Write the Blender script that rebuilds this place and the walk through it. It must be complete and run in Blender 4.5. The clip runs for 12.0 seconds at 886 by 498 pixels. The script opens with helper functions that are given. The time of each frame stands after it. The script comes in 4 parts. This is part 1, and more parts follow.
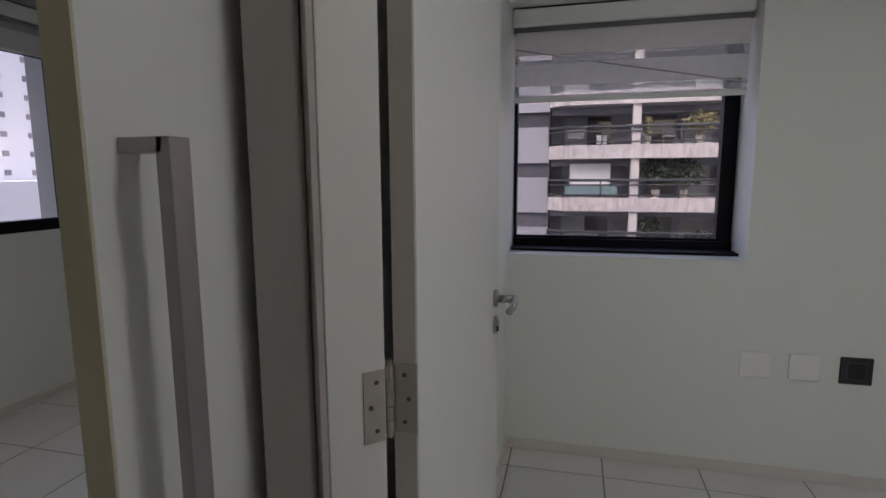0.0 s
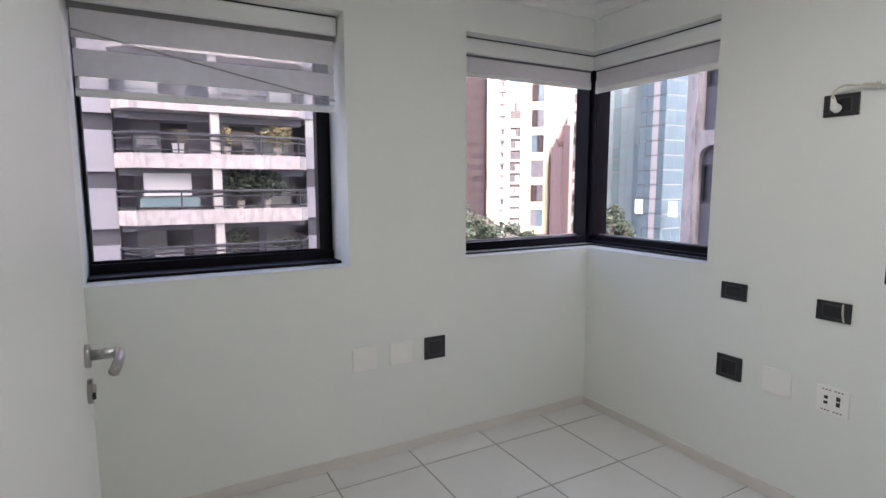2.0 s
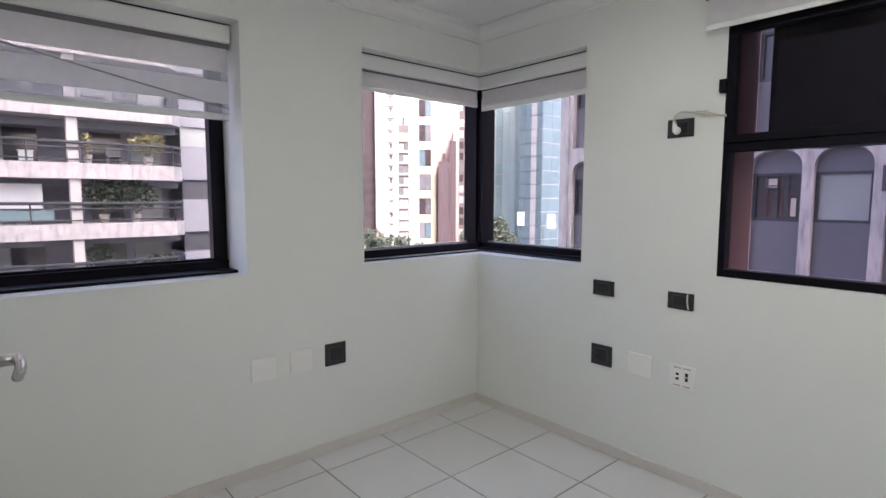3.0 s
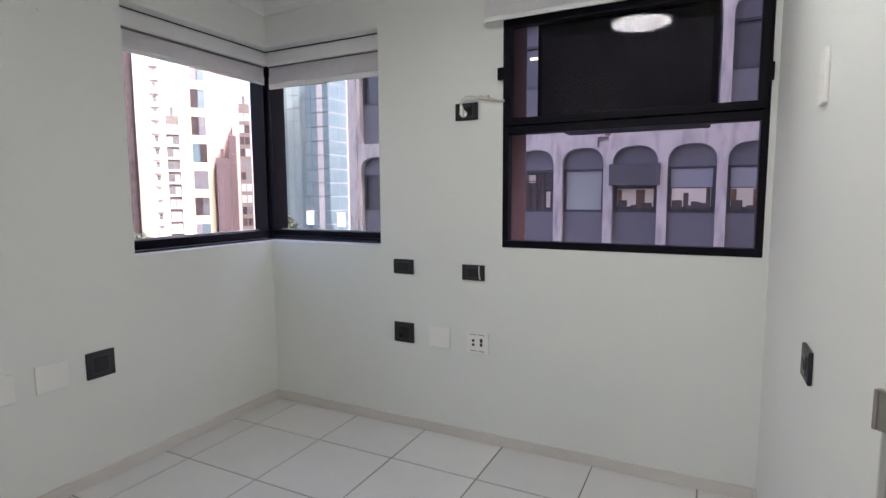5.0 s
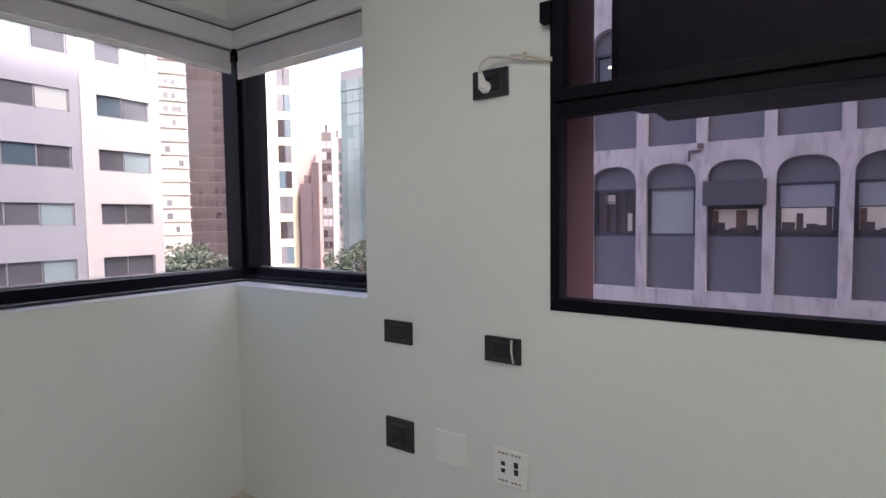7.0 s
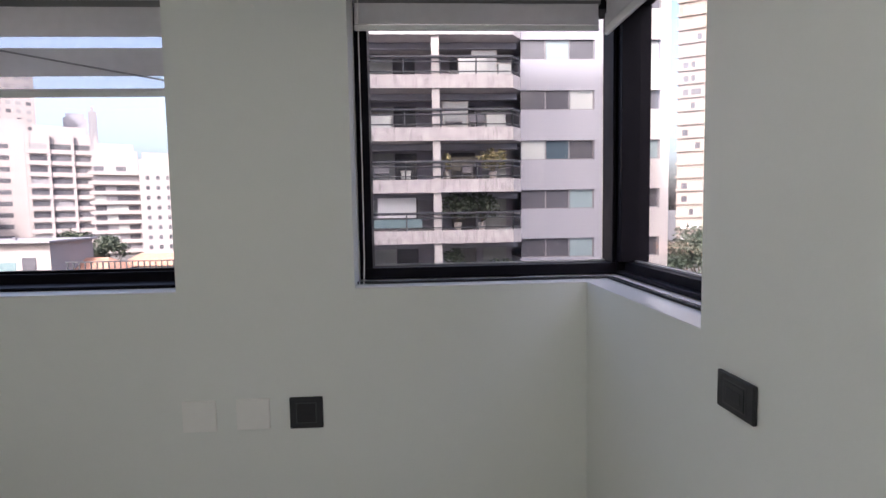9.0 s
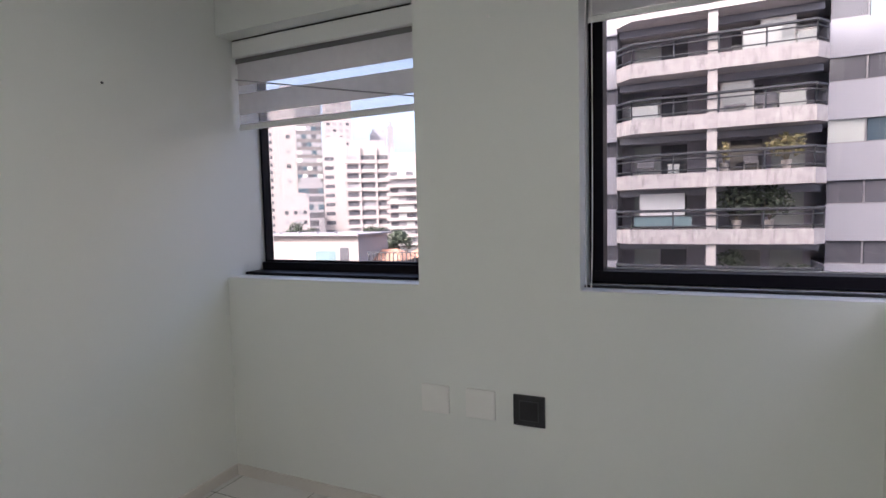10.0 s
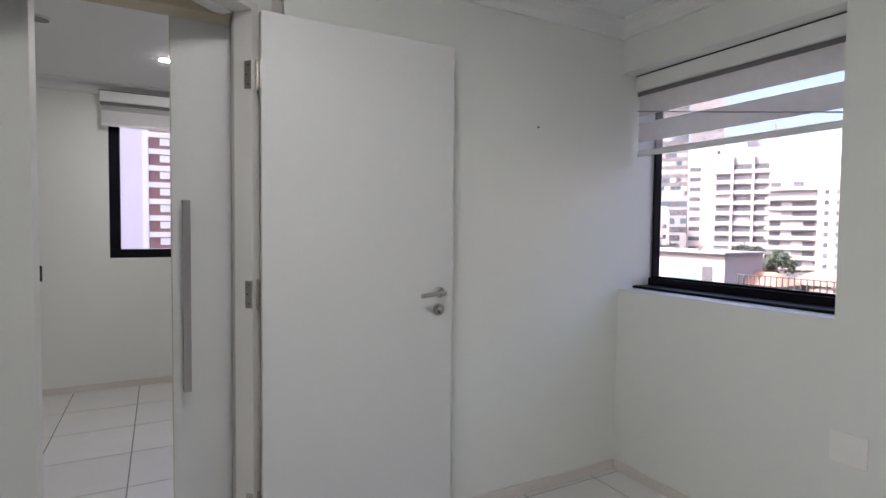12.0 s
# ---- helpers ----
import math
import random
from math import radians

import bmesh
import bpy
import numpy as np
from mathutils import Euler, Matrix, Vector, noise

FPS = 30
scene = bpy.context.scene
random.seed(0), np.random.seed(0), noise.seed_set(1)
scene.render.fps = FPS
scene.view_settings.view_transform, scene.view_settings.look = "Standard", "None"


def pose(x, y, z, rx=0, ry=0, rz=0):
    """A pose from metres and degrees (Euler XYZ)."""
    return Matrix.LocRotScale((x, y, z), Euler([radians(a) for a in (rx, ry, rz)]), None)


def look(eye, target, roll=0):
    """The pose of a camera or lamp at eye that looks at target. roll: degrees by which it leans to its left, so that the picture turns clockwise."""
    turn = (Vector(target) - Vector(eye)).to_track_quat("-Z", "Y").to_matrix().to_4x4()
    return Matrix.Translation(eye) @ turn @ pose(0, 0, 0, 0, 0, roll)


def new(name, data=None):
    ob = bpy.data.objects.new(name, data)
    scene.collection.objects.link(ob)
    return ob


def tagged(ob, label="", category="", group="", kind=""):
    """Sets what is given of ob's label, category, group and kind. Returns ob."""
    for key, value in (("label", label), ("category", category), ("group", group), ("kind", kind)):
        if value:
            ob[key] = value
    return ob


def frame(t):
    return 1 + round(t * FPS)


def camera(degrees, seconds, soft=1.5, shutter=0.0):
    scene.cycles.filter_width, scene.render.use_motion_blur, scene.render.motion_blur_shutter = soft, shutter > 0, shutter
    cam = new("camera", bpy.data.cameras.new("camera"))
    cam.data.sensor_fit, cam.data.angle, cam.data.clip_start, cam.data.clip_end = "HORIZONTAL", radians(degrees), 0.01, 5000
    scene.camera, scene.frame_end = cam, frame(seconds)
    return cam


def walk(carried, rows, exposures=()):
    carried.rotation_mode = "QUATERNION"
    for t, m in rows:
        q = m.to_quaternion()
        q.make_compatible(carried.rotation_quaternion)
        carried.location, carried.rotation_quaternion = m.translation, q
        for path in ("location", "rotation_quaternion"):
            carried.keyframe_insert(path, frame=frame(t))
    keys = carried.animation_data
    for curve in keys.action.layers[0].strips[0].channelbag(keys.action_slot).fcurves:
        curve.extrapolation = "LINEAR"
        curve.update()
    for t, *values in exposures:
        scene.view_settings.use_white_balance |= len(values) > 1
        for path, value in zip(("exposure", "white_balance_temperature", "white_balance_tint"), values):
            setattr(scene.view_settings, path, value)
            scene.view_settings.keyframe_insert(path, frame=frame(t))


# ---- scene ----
cam = camera(80.0, 12.0)
PATH = [
    (0, (0.314, -2.569, 1.388), (-0.163, -0.646, 1.112), -0.3),
    (0.5, (0.346, -2.518, 1.385), (0.174, -0.541, 1.135), 0.4),
    (1, (0.32, -2.459, 1.38), (0.574, -0.49, 1.134), 1.1),
    (1.5, (0.264, -2.408, 1.389), (0.938, -0.543, 1.132), 0.2),
    (2, (0.242, -2.412, 1.395), (1.204, -0.675, 1.153), -0.1),
    (2.5, (0.197, -2.463, 1.39), (1.35, -0.841, 1.185), -0.0),
    (4.5, (0.024, -2.509, 1.296), (1.699, -1.44, 1.072), -0.0),
    (5, (0.145, -2.424, 1.279), (1.925, -1.532, 1.08), -0.3),
    (5.5, (0.355, -2.34, 1.284), (2.196, -1.569, 1.148), -0.4),
    (6, (0.611, -2.245, 1.278), (2.488, -1.564, 1.158), -0.8),
    (6.5, (0.898, -2.158, 1.281), (2.744, -1.397, 1.161), -1.3),
    (7, (1.19, -2.13, 1.29), (2.829, -0.989, 1.179), -0.7),
    (9, (1.944, -1.98, 1.292), (2.053, 0.011, 1.144), -1.0),
    (9.5, (2.02, -1.914, 1.29), (1.716, 0.057, 1.139), -1.2),
    (10, (2.057, -1.928, 1.301), (1.228, -0.113, 1.163), -1.4),
    (10.5, (2.129, -2.002, 1.31), (0.9, -0.431, 1.169), -1.2),
    (11, (2.154, -2.074, 1.324), (0.67, -0.74, 1.182), -1.0),
    (11.5, (2.142, -2.168, 1.338), (0.47, -1.075, 1.225), 0.5),
    (12, (2.101, -2.23, 1.334), (0.341, -1.283, 1.253), 0.6),
]
EXPOSURES = [(0.0, 1.85, 6430, 13), (0.5, 2.6, 6380, 13), (1.0, 2.72, 6330, 14), (1.5, 2.72, 6330, 14), (2.5, 2.70, 6330, 14), (4.5, 2.72, 6330, 14), (6.0, 2.43, 6330, 14), (7.0, 2.36, 6380, 14),
             (9.0, 2.20, 6430, 13), (11.0, 2.50, 6380, 14), (12.0, 2.63, 6330, 15)]
walk(cam, [(t, look(eye, target, roll)) for t, eye, target, roll in PATH], EXPOSURES)

# ---- light ----
SUN_FROM = Vector((-0.33, -0.924, 0.98)).normalized()
sun = new("sun", bpy.data.lights.new("sun", "SUN"))
sun.data.energy, sun.data.angle, sun.data.color = 2.0, radians(1.2), (1.0, 0.95, 0.89)
sun.matrix_world = look(SUN_FROM * 100, (0, 0, 0))
world = bpy.data.worlds.new("sky")
scene.world = world
world.use_nodes = True
sky = world.node_tree.nodes.new("ShaderNodeTexSky")
sky.sky_type, sky.sun_disc = "NISHITA", False
sky.sun_elevation = math.asin(SUN_FROM.z)
sky.sun_rotation = math.atan2(SUN_FROM.x, SUN_FROM.y)
sky.air_density, sky.dust_density, sky.ozone_density = 0.9, 7.2, 0.4
background = world.node_tree.nodes["Background"]
background.inputs["Strength"].default_value = 0.15
world.node_tree.links.new(sky.outputs["Color"], background.inputs["Color"])


# ---- materials ----
def mat(name, colour, rough=0.6, metal=0.0, var=0.06, scale=2.5, fine=70.0, bump=0.05, tone=0.0, spec=0.5, each=0.0, streak=0.0):
    """A surface with slow stains and fine grain. each: how far alike pieces differ; streak: how dark rain streaks run down it."""
    m = bpy.data.materials.new(name)
    m.use_nodes = True
    nodes, links = m.node_tree.nodes, m.node_tree.links
    bsdf = nodes["Principled BSDF"]
    geo = nodes.new("ShaderNodeNewGeometry")
    slow, grain = nodes.new("ShaderNodeTexNoise"), nodes.new("ShaderNodeTexNoise")
    slow.inputs["Scale"].default_value, slow.inputs["Detail"].default_value = scale, 5
    grain.inputs["Scale"].default_value, grain.inputs["Detail"].default_value = fine, 3
    for n in (slow, grain):
        links.new(geo.outputs["Position"], n.inputs["Vector"])
    a = nodes.new("ShaderNodeMath")
    a.operation = "MULTIPLY_ADD"
    a.inputs[1].default_value, a.inputs[2].default_value = 2 * var, 1 - var
    links.new(slow.outputs["Fac"], a.inputs[0])
    b = nodes.new("ShaderNodeMath")
    b.operation = "MULTIPLY_ADD"
    b.inputs[1].default_value = 0.7 * var
    links.new(grain.outputs["Fac"], b.inputs[0])
    links.new(a.outputs[0], b.inputs[2])
    value = b
    if each:
        info = nodes.new("ShaderNodeObjectInfo")
        c = nodes.new("ShaderNodeMath")
        c.operation = "MULTIPLY_ADD"
        c.inputs[1].default_value = each
        links.new(info.outputs["Random"], c.inputs[0])
        links.new(b.outputs[0], c.inputs[2])
        value = c
    if streak:
        run, long, cutoff, dark_ = nodes.new("ShaderNodeTexNoise"), nodes.new("ShaderNodeMapping"), nodes.new("ShaderNodeMapRange"), nodes.new("ShaderNodeMath")
        long.inputs["Scale"].default_value = (1.0, 1.0, 0.22)
        run.inputs["Scale"].default_value, run.inputs["Detail"].default_value, run.inputs["Roughness"].default_value = 5.5, 8, 0.7
        links.new(geo.outputs["Position"], long.inputs["Vector"])
        links.new(long.outputs["Vector"], run.inputs["Vector"])
        links.new(run.outputs["Fac"], cutoff.inputs["Value"])
        cutoff.inputs["From Min"].default_value, cutoff.inputs["From Max"].default_value = 0.48, 0.68
        cutoff.inputs["To Min"].default_value, cutoff.inputs["To Max"].default_value = 1.0, 1.0 - streak
        dark_.operation = "MULTIPLY"
        links.new(value.outputs[0], dark_.inputs[0])
        links.new(cutoff.outputs["Result"], dark_.inputs[1])
        value = dark_
    s = nodes.new("ShaderNodeVectorMath")
    s.operation = "SCALE"
    s.inputs[0].default_value = colour
    links.new(value.outputs[0], s.inputs["Scale"])
    links.new(s.outputs["Vector"], bsdf.inputs["Base Color"])
    r = nodes.new("ShaderNodeMath")
    r.operation = "MULTIPLY_ADD"
    r.inputs[1].default_value, r.inputs[2].default_value = 0.18, max(0.02, rough - 0.09)
    links.new(slow.outputs["Fac"], r.inputs[0])
    links.new(r.outputs[0], bsdf.inputs["Roughness"])
    bsdf.inputs["Metallic"].default_value = metal
    bsdf.inputs["Specular IOR Level"].default_value = spec
    if bump:
        bm_ = nodes.new("ShaderNodeBump")
        bm_.inputs["Strength"].default_value, bm_.inputs["Distance"].default_value = bump, 0.004
        links.new(grain.outputs["Fac"], bm_.inputs["Height"])
        links.new(bm_.outputs["Normal"], bsdf.inputs["Normal"])
    return m


def pane_glass(name, tint, base=0.012):
    """A thin clear pane: lets light straight through, with a glossy skin."""
    m = bpy.data.materials.new(name)
    m.use_nodes = True
    nodes, links = m.node_tree.nodes, m.node_tree.links
    nodes.remove(nodes["Principled BSDF"])
    clear, gloss, mix = nodes.new("ShaderNodeBsdfTransparent"), nodes.new("ShaderNodeBsdfGlossy"), nodes.new("ShaderNodeMixShader")
    facing, power, fres = nodes.new("ShaderNodeLayerWeight"), nodes.new("ShaderNodeMath"), nodes.new("ShaderNodeMath")
    facing.inputs["Blend"].default_value = 0.5
    power.operation, power.inputs[1].default_value = "POWER", 5
    fres.operation, fres.inputs[1].default_value, fres.inputs[2].default_value = "MULTIPLY_ADD", 0.9, base
    links.new(facing.outputs["Facing"], power.inputs[0])
    links.new(power.outputs[0], fres.inputs[0])
    clear.inputs["Color"].default_value = (*tint, 1)
    gloss.inputs["Roughness"].default_value = 0.02
    links.new(fres.outputs[0], mix.inputs[0])
    links.new(clear.outputs[0], mix.inputs[1])
    links.new(gloss.outputs[0], mix.inputs[2])
    links.new(mix.outputs[0], nodes["Material Output"].inputs["Surface"])
    return m


def cloth(name, colour, through_=0.35, open_=0.0):
    """Blind fabric: some light comes through; open_ is the share that is plain holes."""
    m = bpy.data.materials.new(name)
    m.use_nodes = True
    nodes, links = m.node_tree.nodes, m.node_tree.links
    nodes.remove(nodes["Principled BSDF"])
    d, t, mix = nodes.new("ShaderNodeBsdfDiffuse"), nodes.new("ShaderNodeBsdfTranslucent"), nodes.new("ShaderNodeMixShader")
    weave, geo, s = nodes.new("ShaderNodeTexNoise"), nodes.new("ShaderNodeNewGeometry"), nodes.new("ShaderNodeVectorMath")
    weave.inputs["Scale"].default_value = 25
    links.new(geo.outputs["Position"], weave.inputs["Vector"])
    k = nodes.new("ShaderNodeMath")
    k.operation = "MULTIPLY_ADD"
    k.inputs[1].default_value, k.inputs[2].default_value = 0.12, 0.94
    links.new(weave.outputs["Fac"], k.inputs[0])
    s.operation = "SCALE"
    s.inputs[0].default_value = colour
    links.new(k.outputs[0], s.inputs["Scale"])
    for n in (d, t):
        links.new(s.outputs["Vector"], n.inputs["Color"])
    mix.inputs[0].default_value = through_
    links.new(d.outputs[0], mix.inputs[1])
    links.new(t.outputs[0], mix.inputs[2])
    last = mix
    if open_:
        hole, last = nodes.new("ShaderNodeBsdfTransparent"), nodes.new("ShaderNodeMixShader")
        last.inputs[0].default_value = open_
        links.new(mix.outputs[0], last.inputs[1])
        links.new(hole.outputs[0], last.inputs[2])
    links.new(last.outputs[0], nodes["Material Output"].inputs["Surface"])
    return m


def glow(name, colour, strength):
    m = bpy.data.materials.new(name)
    m.use_nodes = True
    b = m.node_tree.nodes["Principled BSDF"]
    b.inputs["Base Color"].default_value = (*colour, 1)
    b.inputs["Emission Color"].default_value = (*colour, 1)
    b.inputs["Emission Strength"].default_value = strength
    return m


WALL = mat("wall_paint", (0.824, 0.835, 0.792), 0.55, var=0.025, scale=1.3, fine=120, bump=0.08)
CEIL = mat("ceiling_paint", (0.84, 0.84, 0.82), 0.7, var=0.02, scale=1.0, fine=90, bump=0.06)
GESSO = mat("plaster_cornice", (0.84, 0.84, 0.81), 0.7, var=0.02, bump=0.03)
TILE = mat("floor_tile_glaze", (0.67, 0.655, 0.63), 0.32, var=0.06, scale=4, fine=30, bump=0.01, each=0.05)
GROUT = mat("grout", (0.25, 0.235, 0.21), 0.85, var=0.15, scale=8, bump=0.2)
SKIRT = mat("skirting_tile", (0.71, 0.665, 0.62), 0.4, var=0.06, bump=0.02)
DOORW = mat("door_white_lacquer", (0.70, 0.70, 0.69), 0.38, var=0.02, scale=1.5, fine=40, bump=0.02)
JAMB = mat("jamb_white_lacquer", (0.74, 0.72, 0.69), 0.42, var=0.04, scale=3, bump=0.03)
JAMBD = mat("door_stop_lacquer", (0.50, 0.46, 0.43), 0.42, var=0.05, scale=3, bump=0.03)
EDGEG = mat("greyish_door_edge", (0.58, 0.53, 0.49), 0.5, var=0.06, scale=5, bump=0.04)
EDGE = mat("raw_yellow_door_edge", (0.56, 0.50, 0.35), 0.5, var=0.08, scale=6, bump=0.05)
STEEL = mat("brushed_steel", (0.42, 0.41, 0.40), 0.27, 1.0, var=0.08, scale=12, fine=160, bump=0.03)
HINGE = mat("aged_nickel", (0.50, 0.46, 0.42), 0.38, 1.0, var=0.15, scale=30, fine=200, bump=0.05)
BLACKF = mat("black_aluminium", (0.006, 0.005, 0.009), 0.5, var=0.15, scale=6, bump=0.02, spec=0.12)
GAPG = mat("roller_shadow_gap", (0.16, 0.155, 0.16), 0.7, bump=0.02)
TRACKM = mat("satin_black_track", (0.03, 0.03, 0.034), 0.22, var=0.15, scale=9, bump=0.02, spec=0.6)
SILLM = mat("white_sill_paint", (0.80, 0.79, 0.78), 0.3, var=0.03, scale=3, fine=50, bump=0.03)
SCREW = mat("dark_screw_head", (0.13, 0.12, 0.115), 0.4, 0.8, var=0.2, scale=60, bump=0.0)
RUBBER = mat("black_gasket", (0.02, 0.02, 0.022), 0.7, bump=0.05)
BLACKP = mat("black_plastic", (0.022, 0.022, 0.026), 0.45, var=0.1, scale=20, bump=0.03)
BLACKS = mat("black_switch_insert", (0.012, 0.012, 0.015), 0.3, var=0.1, scale=20, bump=0.0)
WHITEP = mat("white_plastic", (0.90, 0.885, 0.845), 0.4, var=0.02, scale=15, bump=0.01)
DARKH = mat("socket_hole", (0.02, 0.02, 0.02), 0.7, bump=0)
CORD = mat("cream_cable", (0.60, 0.57, 0.48), 0.5, var=0.1, scale=30, bump=0.03)
CASS = mat("blind_cassette_white", (0.84, 0.84, 0.82), 0.45, var=0.02, bump=0.01)
FAB = cloth("blind_fabric", (0.84, 0.825, 0.83), 0.42)
SHEER = cloth("sheer_voile", (0.80, 0.79, 0.80), 0.5, 0.74)
GLASS = pane_glass("window_glass", (0.96, 0.945, 0.97))
GLASST = pane_glass("tinted_window_glass", (0.92, 0.88, 0.95))
MAROON = mat("maroon_reveal_paint", (0.095, 0.038, 0.036), 0.7, var=0.12, scale=5, bump=0.1)
SPOTOFF = mat("unlit_downlight", (0.25, 0.24, 0.25), 0.4, bump=0.01)
LAMPG = glow("lamp_diffuser", (1.0, 1.0, 0.95), 6.4)
SPOTG = glow("downlight_diffuser", (1.0, 0.97, 0.92), 225.0)
# outdoors
ASPHALT = mat("asphalt", (0.05, 0.05, 0.052), 0.9, var=0.25, scale=0.15, fine=4, bump=0.2)
BALC = mat("stained_balcony_render", (0.36, 0.342, 0.348), 0.85, var=0.34, scale=2.4, fine=18, bump=0.12, streak=0.35)
CONC = mat("weathered_concrete", (0.47, 0.445, 0.44), 0.85, var=0.24, scale=1.6, fine=14, bump=0.15, streak=0.42)
ARCP = mat("slate_apron_panel", (0.135, 0.135, 0.155), 0.6, var=0.14, scale=1.2, fine=10, bump=0.05, each=0.12)
RENDERW = mat("white_render", (0.42, 0.405, 0.40), 0.8, var=0.08, scale=0.4, fine=8, bump=0.08)
AGEDW = mat("aged_white_render", (0.26, 0.24, 0.245), 0.85, var=0.14, scale=0.25, fine=5, bump=0.08)
LILAC = mat("lilac_grey_render", (0.245, 0.25, 0.29), 0.8, var=0.07, scale=0.4, fine=8, bump=0.08)
CREAM = mat("cream_render", (0.205, 0.18, 0.165), 0.8, var=0.1, scale=0.3, fine=6, bump=0.08)
BROWN = mat("brown_brick_render", (0.020, 0.0145, 0.0165), 0.85, var=0.15, scale=0.3, fine=8, bump=0.1)
SALMON = mat("salmon_render", (0.27, 0.24, 0.25), 0.8, var=0.1, scale=0.3, fine=5, bump=0.05)
GREYP = mat("grey_panel", (0.18, 0.18, 0.20), 0.6, var=0.08, scale=0.8, fine=10, bump=0.05)
TEALL = mat("light_blue_glass", (0.18, 0.235, 0.255), 0.12, var=0.25, scale=0.12, fine=1.5, bump=0.0, each=0.06)
TEALD = mat("dark_blue_glass", (0.05, 0.075, 0.095), 0.12, var=0.25, scale=0.2, fine=1.5, bump=0.0, each=0.06)
TEAL = mat("teal_curtain_glass", (0.12, 0.175, 0.19), 0.15, 0.0, var=0.25, scale=0.12, fine=1.5, bump=0.0, each=0.06)
NIGHT = mat("dark_window_glass", (0.055, 0.056, 0.066), 0.12, var=0.4, scale=0.5, fine=3, bump=0.0, each=0.6)
DUSK = mat("dark_brown_glass", (0.016, 0.012, 0.015), 0.3, var=0.4, scale=0.5, fine=3, bump=0.0, spec=0.15, each=0.8)
PALEG = mat("pale_curtained_glass", (0.30, 0.32, 0.32), 0.2, var=0.25, scale=0.7, fine=5, bump=0.0, each=0.4)
SHUT = mat("white_roller_shutter", (0.70, 0.71, 0.72), 0.6, var=0.04, bump=0.05)
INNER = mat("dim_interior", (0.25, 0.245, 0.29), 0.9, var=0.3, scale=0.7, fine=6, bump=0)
RAILM = mat("dark_rail_metal", (0.05, 0.055, 0.065), 0.45, 0.3, var=0.1, bump=0.02)
LEAF = mat("leaf", (0.026, 0.038, 0.024), 0.6, var=0.5, scale=3, fine=20, bump=0.0)
BRIGHTW = mat("bright_white_render", (0.72, 0.71, 0.72), 0.8, var=0.06, scale=0.3, fine=6, bump=0.05)
LEAFY = mat("yellow_leaf", (0.20, 0.18, 0.09), 0.6, var=0.4, scale=5, fine=20, bump=0.0)
BARK = mat("bark", (0.09, 0.065, 0.045), 0.9, var=0.3, scale=6, bump=0.3)
ROOFT = mat("terracotta_roof", (0.26, 0.14, 0.10), 0.85, var=0.25, scale=2, bump=0.2)
POT = mat("grey_pot", (0.3, 0.28, 0.26), 0.8, bump=0.1)


# ---- small builders ----
def box(bm, x0, x1, y0, y1, z0, z1, bev=0.0):
    vs = [bm.verts.new((x, y, z)) for x in (x0, x1) for y in (y0, y1) for z in (z0, z1)]
    fs = [bm.faces.new([vs[i] for i in q]) for q in ((0, 1, 3, 2), (4, 6, 7, 5), (0, 4, 5, 1), (2, 3, 7, 6), (0, 2, 6, 4), (1, 5, 7, 3))]
    if bev:
        es = {e for f in fs for e in f.edges}
        bmesh.ops.bevel(bm, geom=list(es), offset=bev, segments=2, profile=0.5, affect="EDGES")
    return bm


def boxes(*rows, bev=0.0):
    bm = bmesh.new()
    for r in rows:
        box(bm, *r, bev=bev)
    return bm


def cyl(bm, a, b, r, seg=16, r2=None):
    a, b = Vector(a), Vector(b)
    m = Matrix.Translation((a + b) / 2) @ (b - a).to_track_quat("Z", "Y").to_matrix().to_4x4()
    bmesh.ops.create_cone(bm, cap_ends=True, segments=seg, radius1=r, radius2=r if r2 is None else r2, depth=(b - a).length, matrix=m)
    return bm


def tube(points, r, seg=8, smooth=6):
    """A round tube along a smoothed line of points."""
    pts = [Vector(p) for p in points]
    fine = []
    for i in range(len(pts) - 1):
        p0, p1, p2, p3 = pts[max(i - 1, 0)], pts[i], pts[i + 1], pts[min(i + 2, len(pts) - 1)]
        for k in range(smooth):
            t = k / smooth
            fine.append(0.5 * (2 * p1 + (p2 - p0) * t + (2 * p0 - 5 * p1 + 4 * p2 - p3) * t * t + (3 * p1 - p0 - 3 * p2 + p3) * t ** 3))
    fine.append(pts[-1])
    bm, rings = bmesh.new(), []
    for i, p in enumerate(fine):
        d = fine[min(i + 1, len(fine) - 1)] - fine[max(i - 1, 0)]
        q = d.to_track_quat("Z", "Y")
        rings.append([bm.verts.new(p + q @ Vector((r * math.cos(a), r * math.sin(a), 0))) for a in (2 * math.pi * j / seg for j in range(seg))])
    for u, v in zip(rings, rings[1:]):
        for j in range(seg):
            bm.faces.new((u[j], u[(j + 1) % seg], v[(j + 1) % seg], v[j]))
    bm.faces.new(rings[0]), bm.faces.new(rings[-1])
    return bm


def mesh_of(name, bm, material, smooth=False):
    bmesh.ops.recalc_face_normals(bm, faces=bm.faces)
    me = bpy.data.meshes.new(name)
    bm.to_mesh(me)
    bm.free()
    me.materials.append(material)
    if smooth:
        for p in me.polygons:
            p.use_smooth = True
    return me


def part(name, bm, material, parent, label="", smooth=False):
    ob = new(name, mesh_of(name, bm, material, smooth))
    ob.parent = parent
    return tagged(ob, label)


def again(ob, parent, m):
    """One more piece on the same mesh."""
    o = new(ob.name.split(".")[0], ob.data)
    o.parent, o.matrix_basis = parent, m
    return o


def thing(name, label, category, at=(0, 0, 0), group="", kind=""):
    ob = new(name)
    ob.location = at
    return tagged(ob, label, category, group, kind)


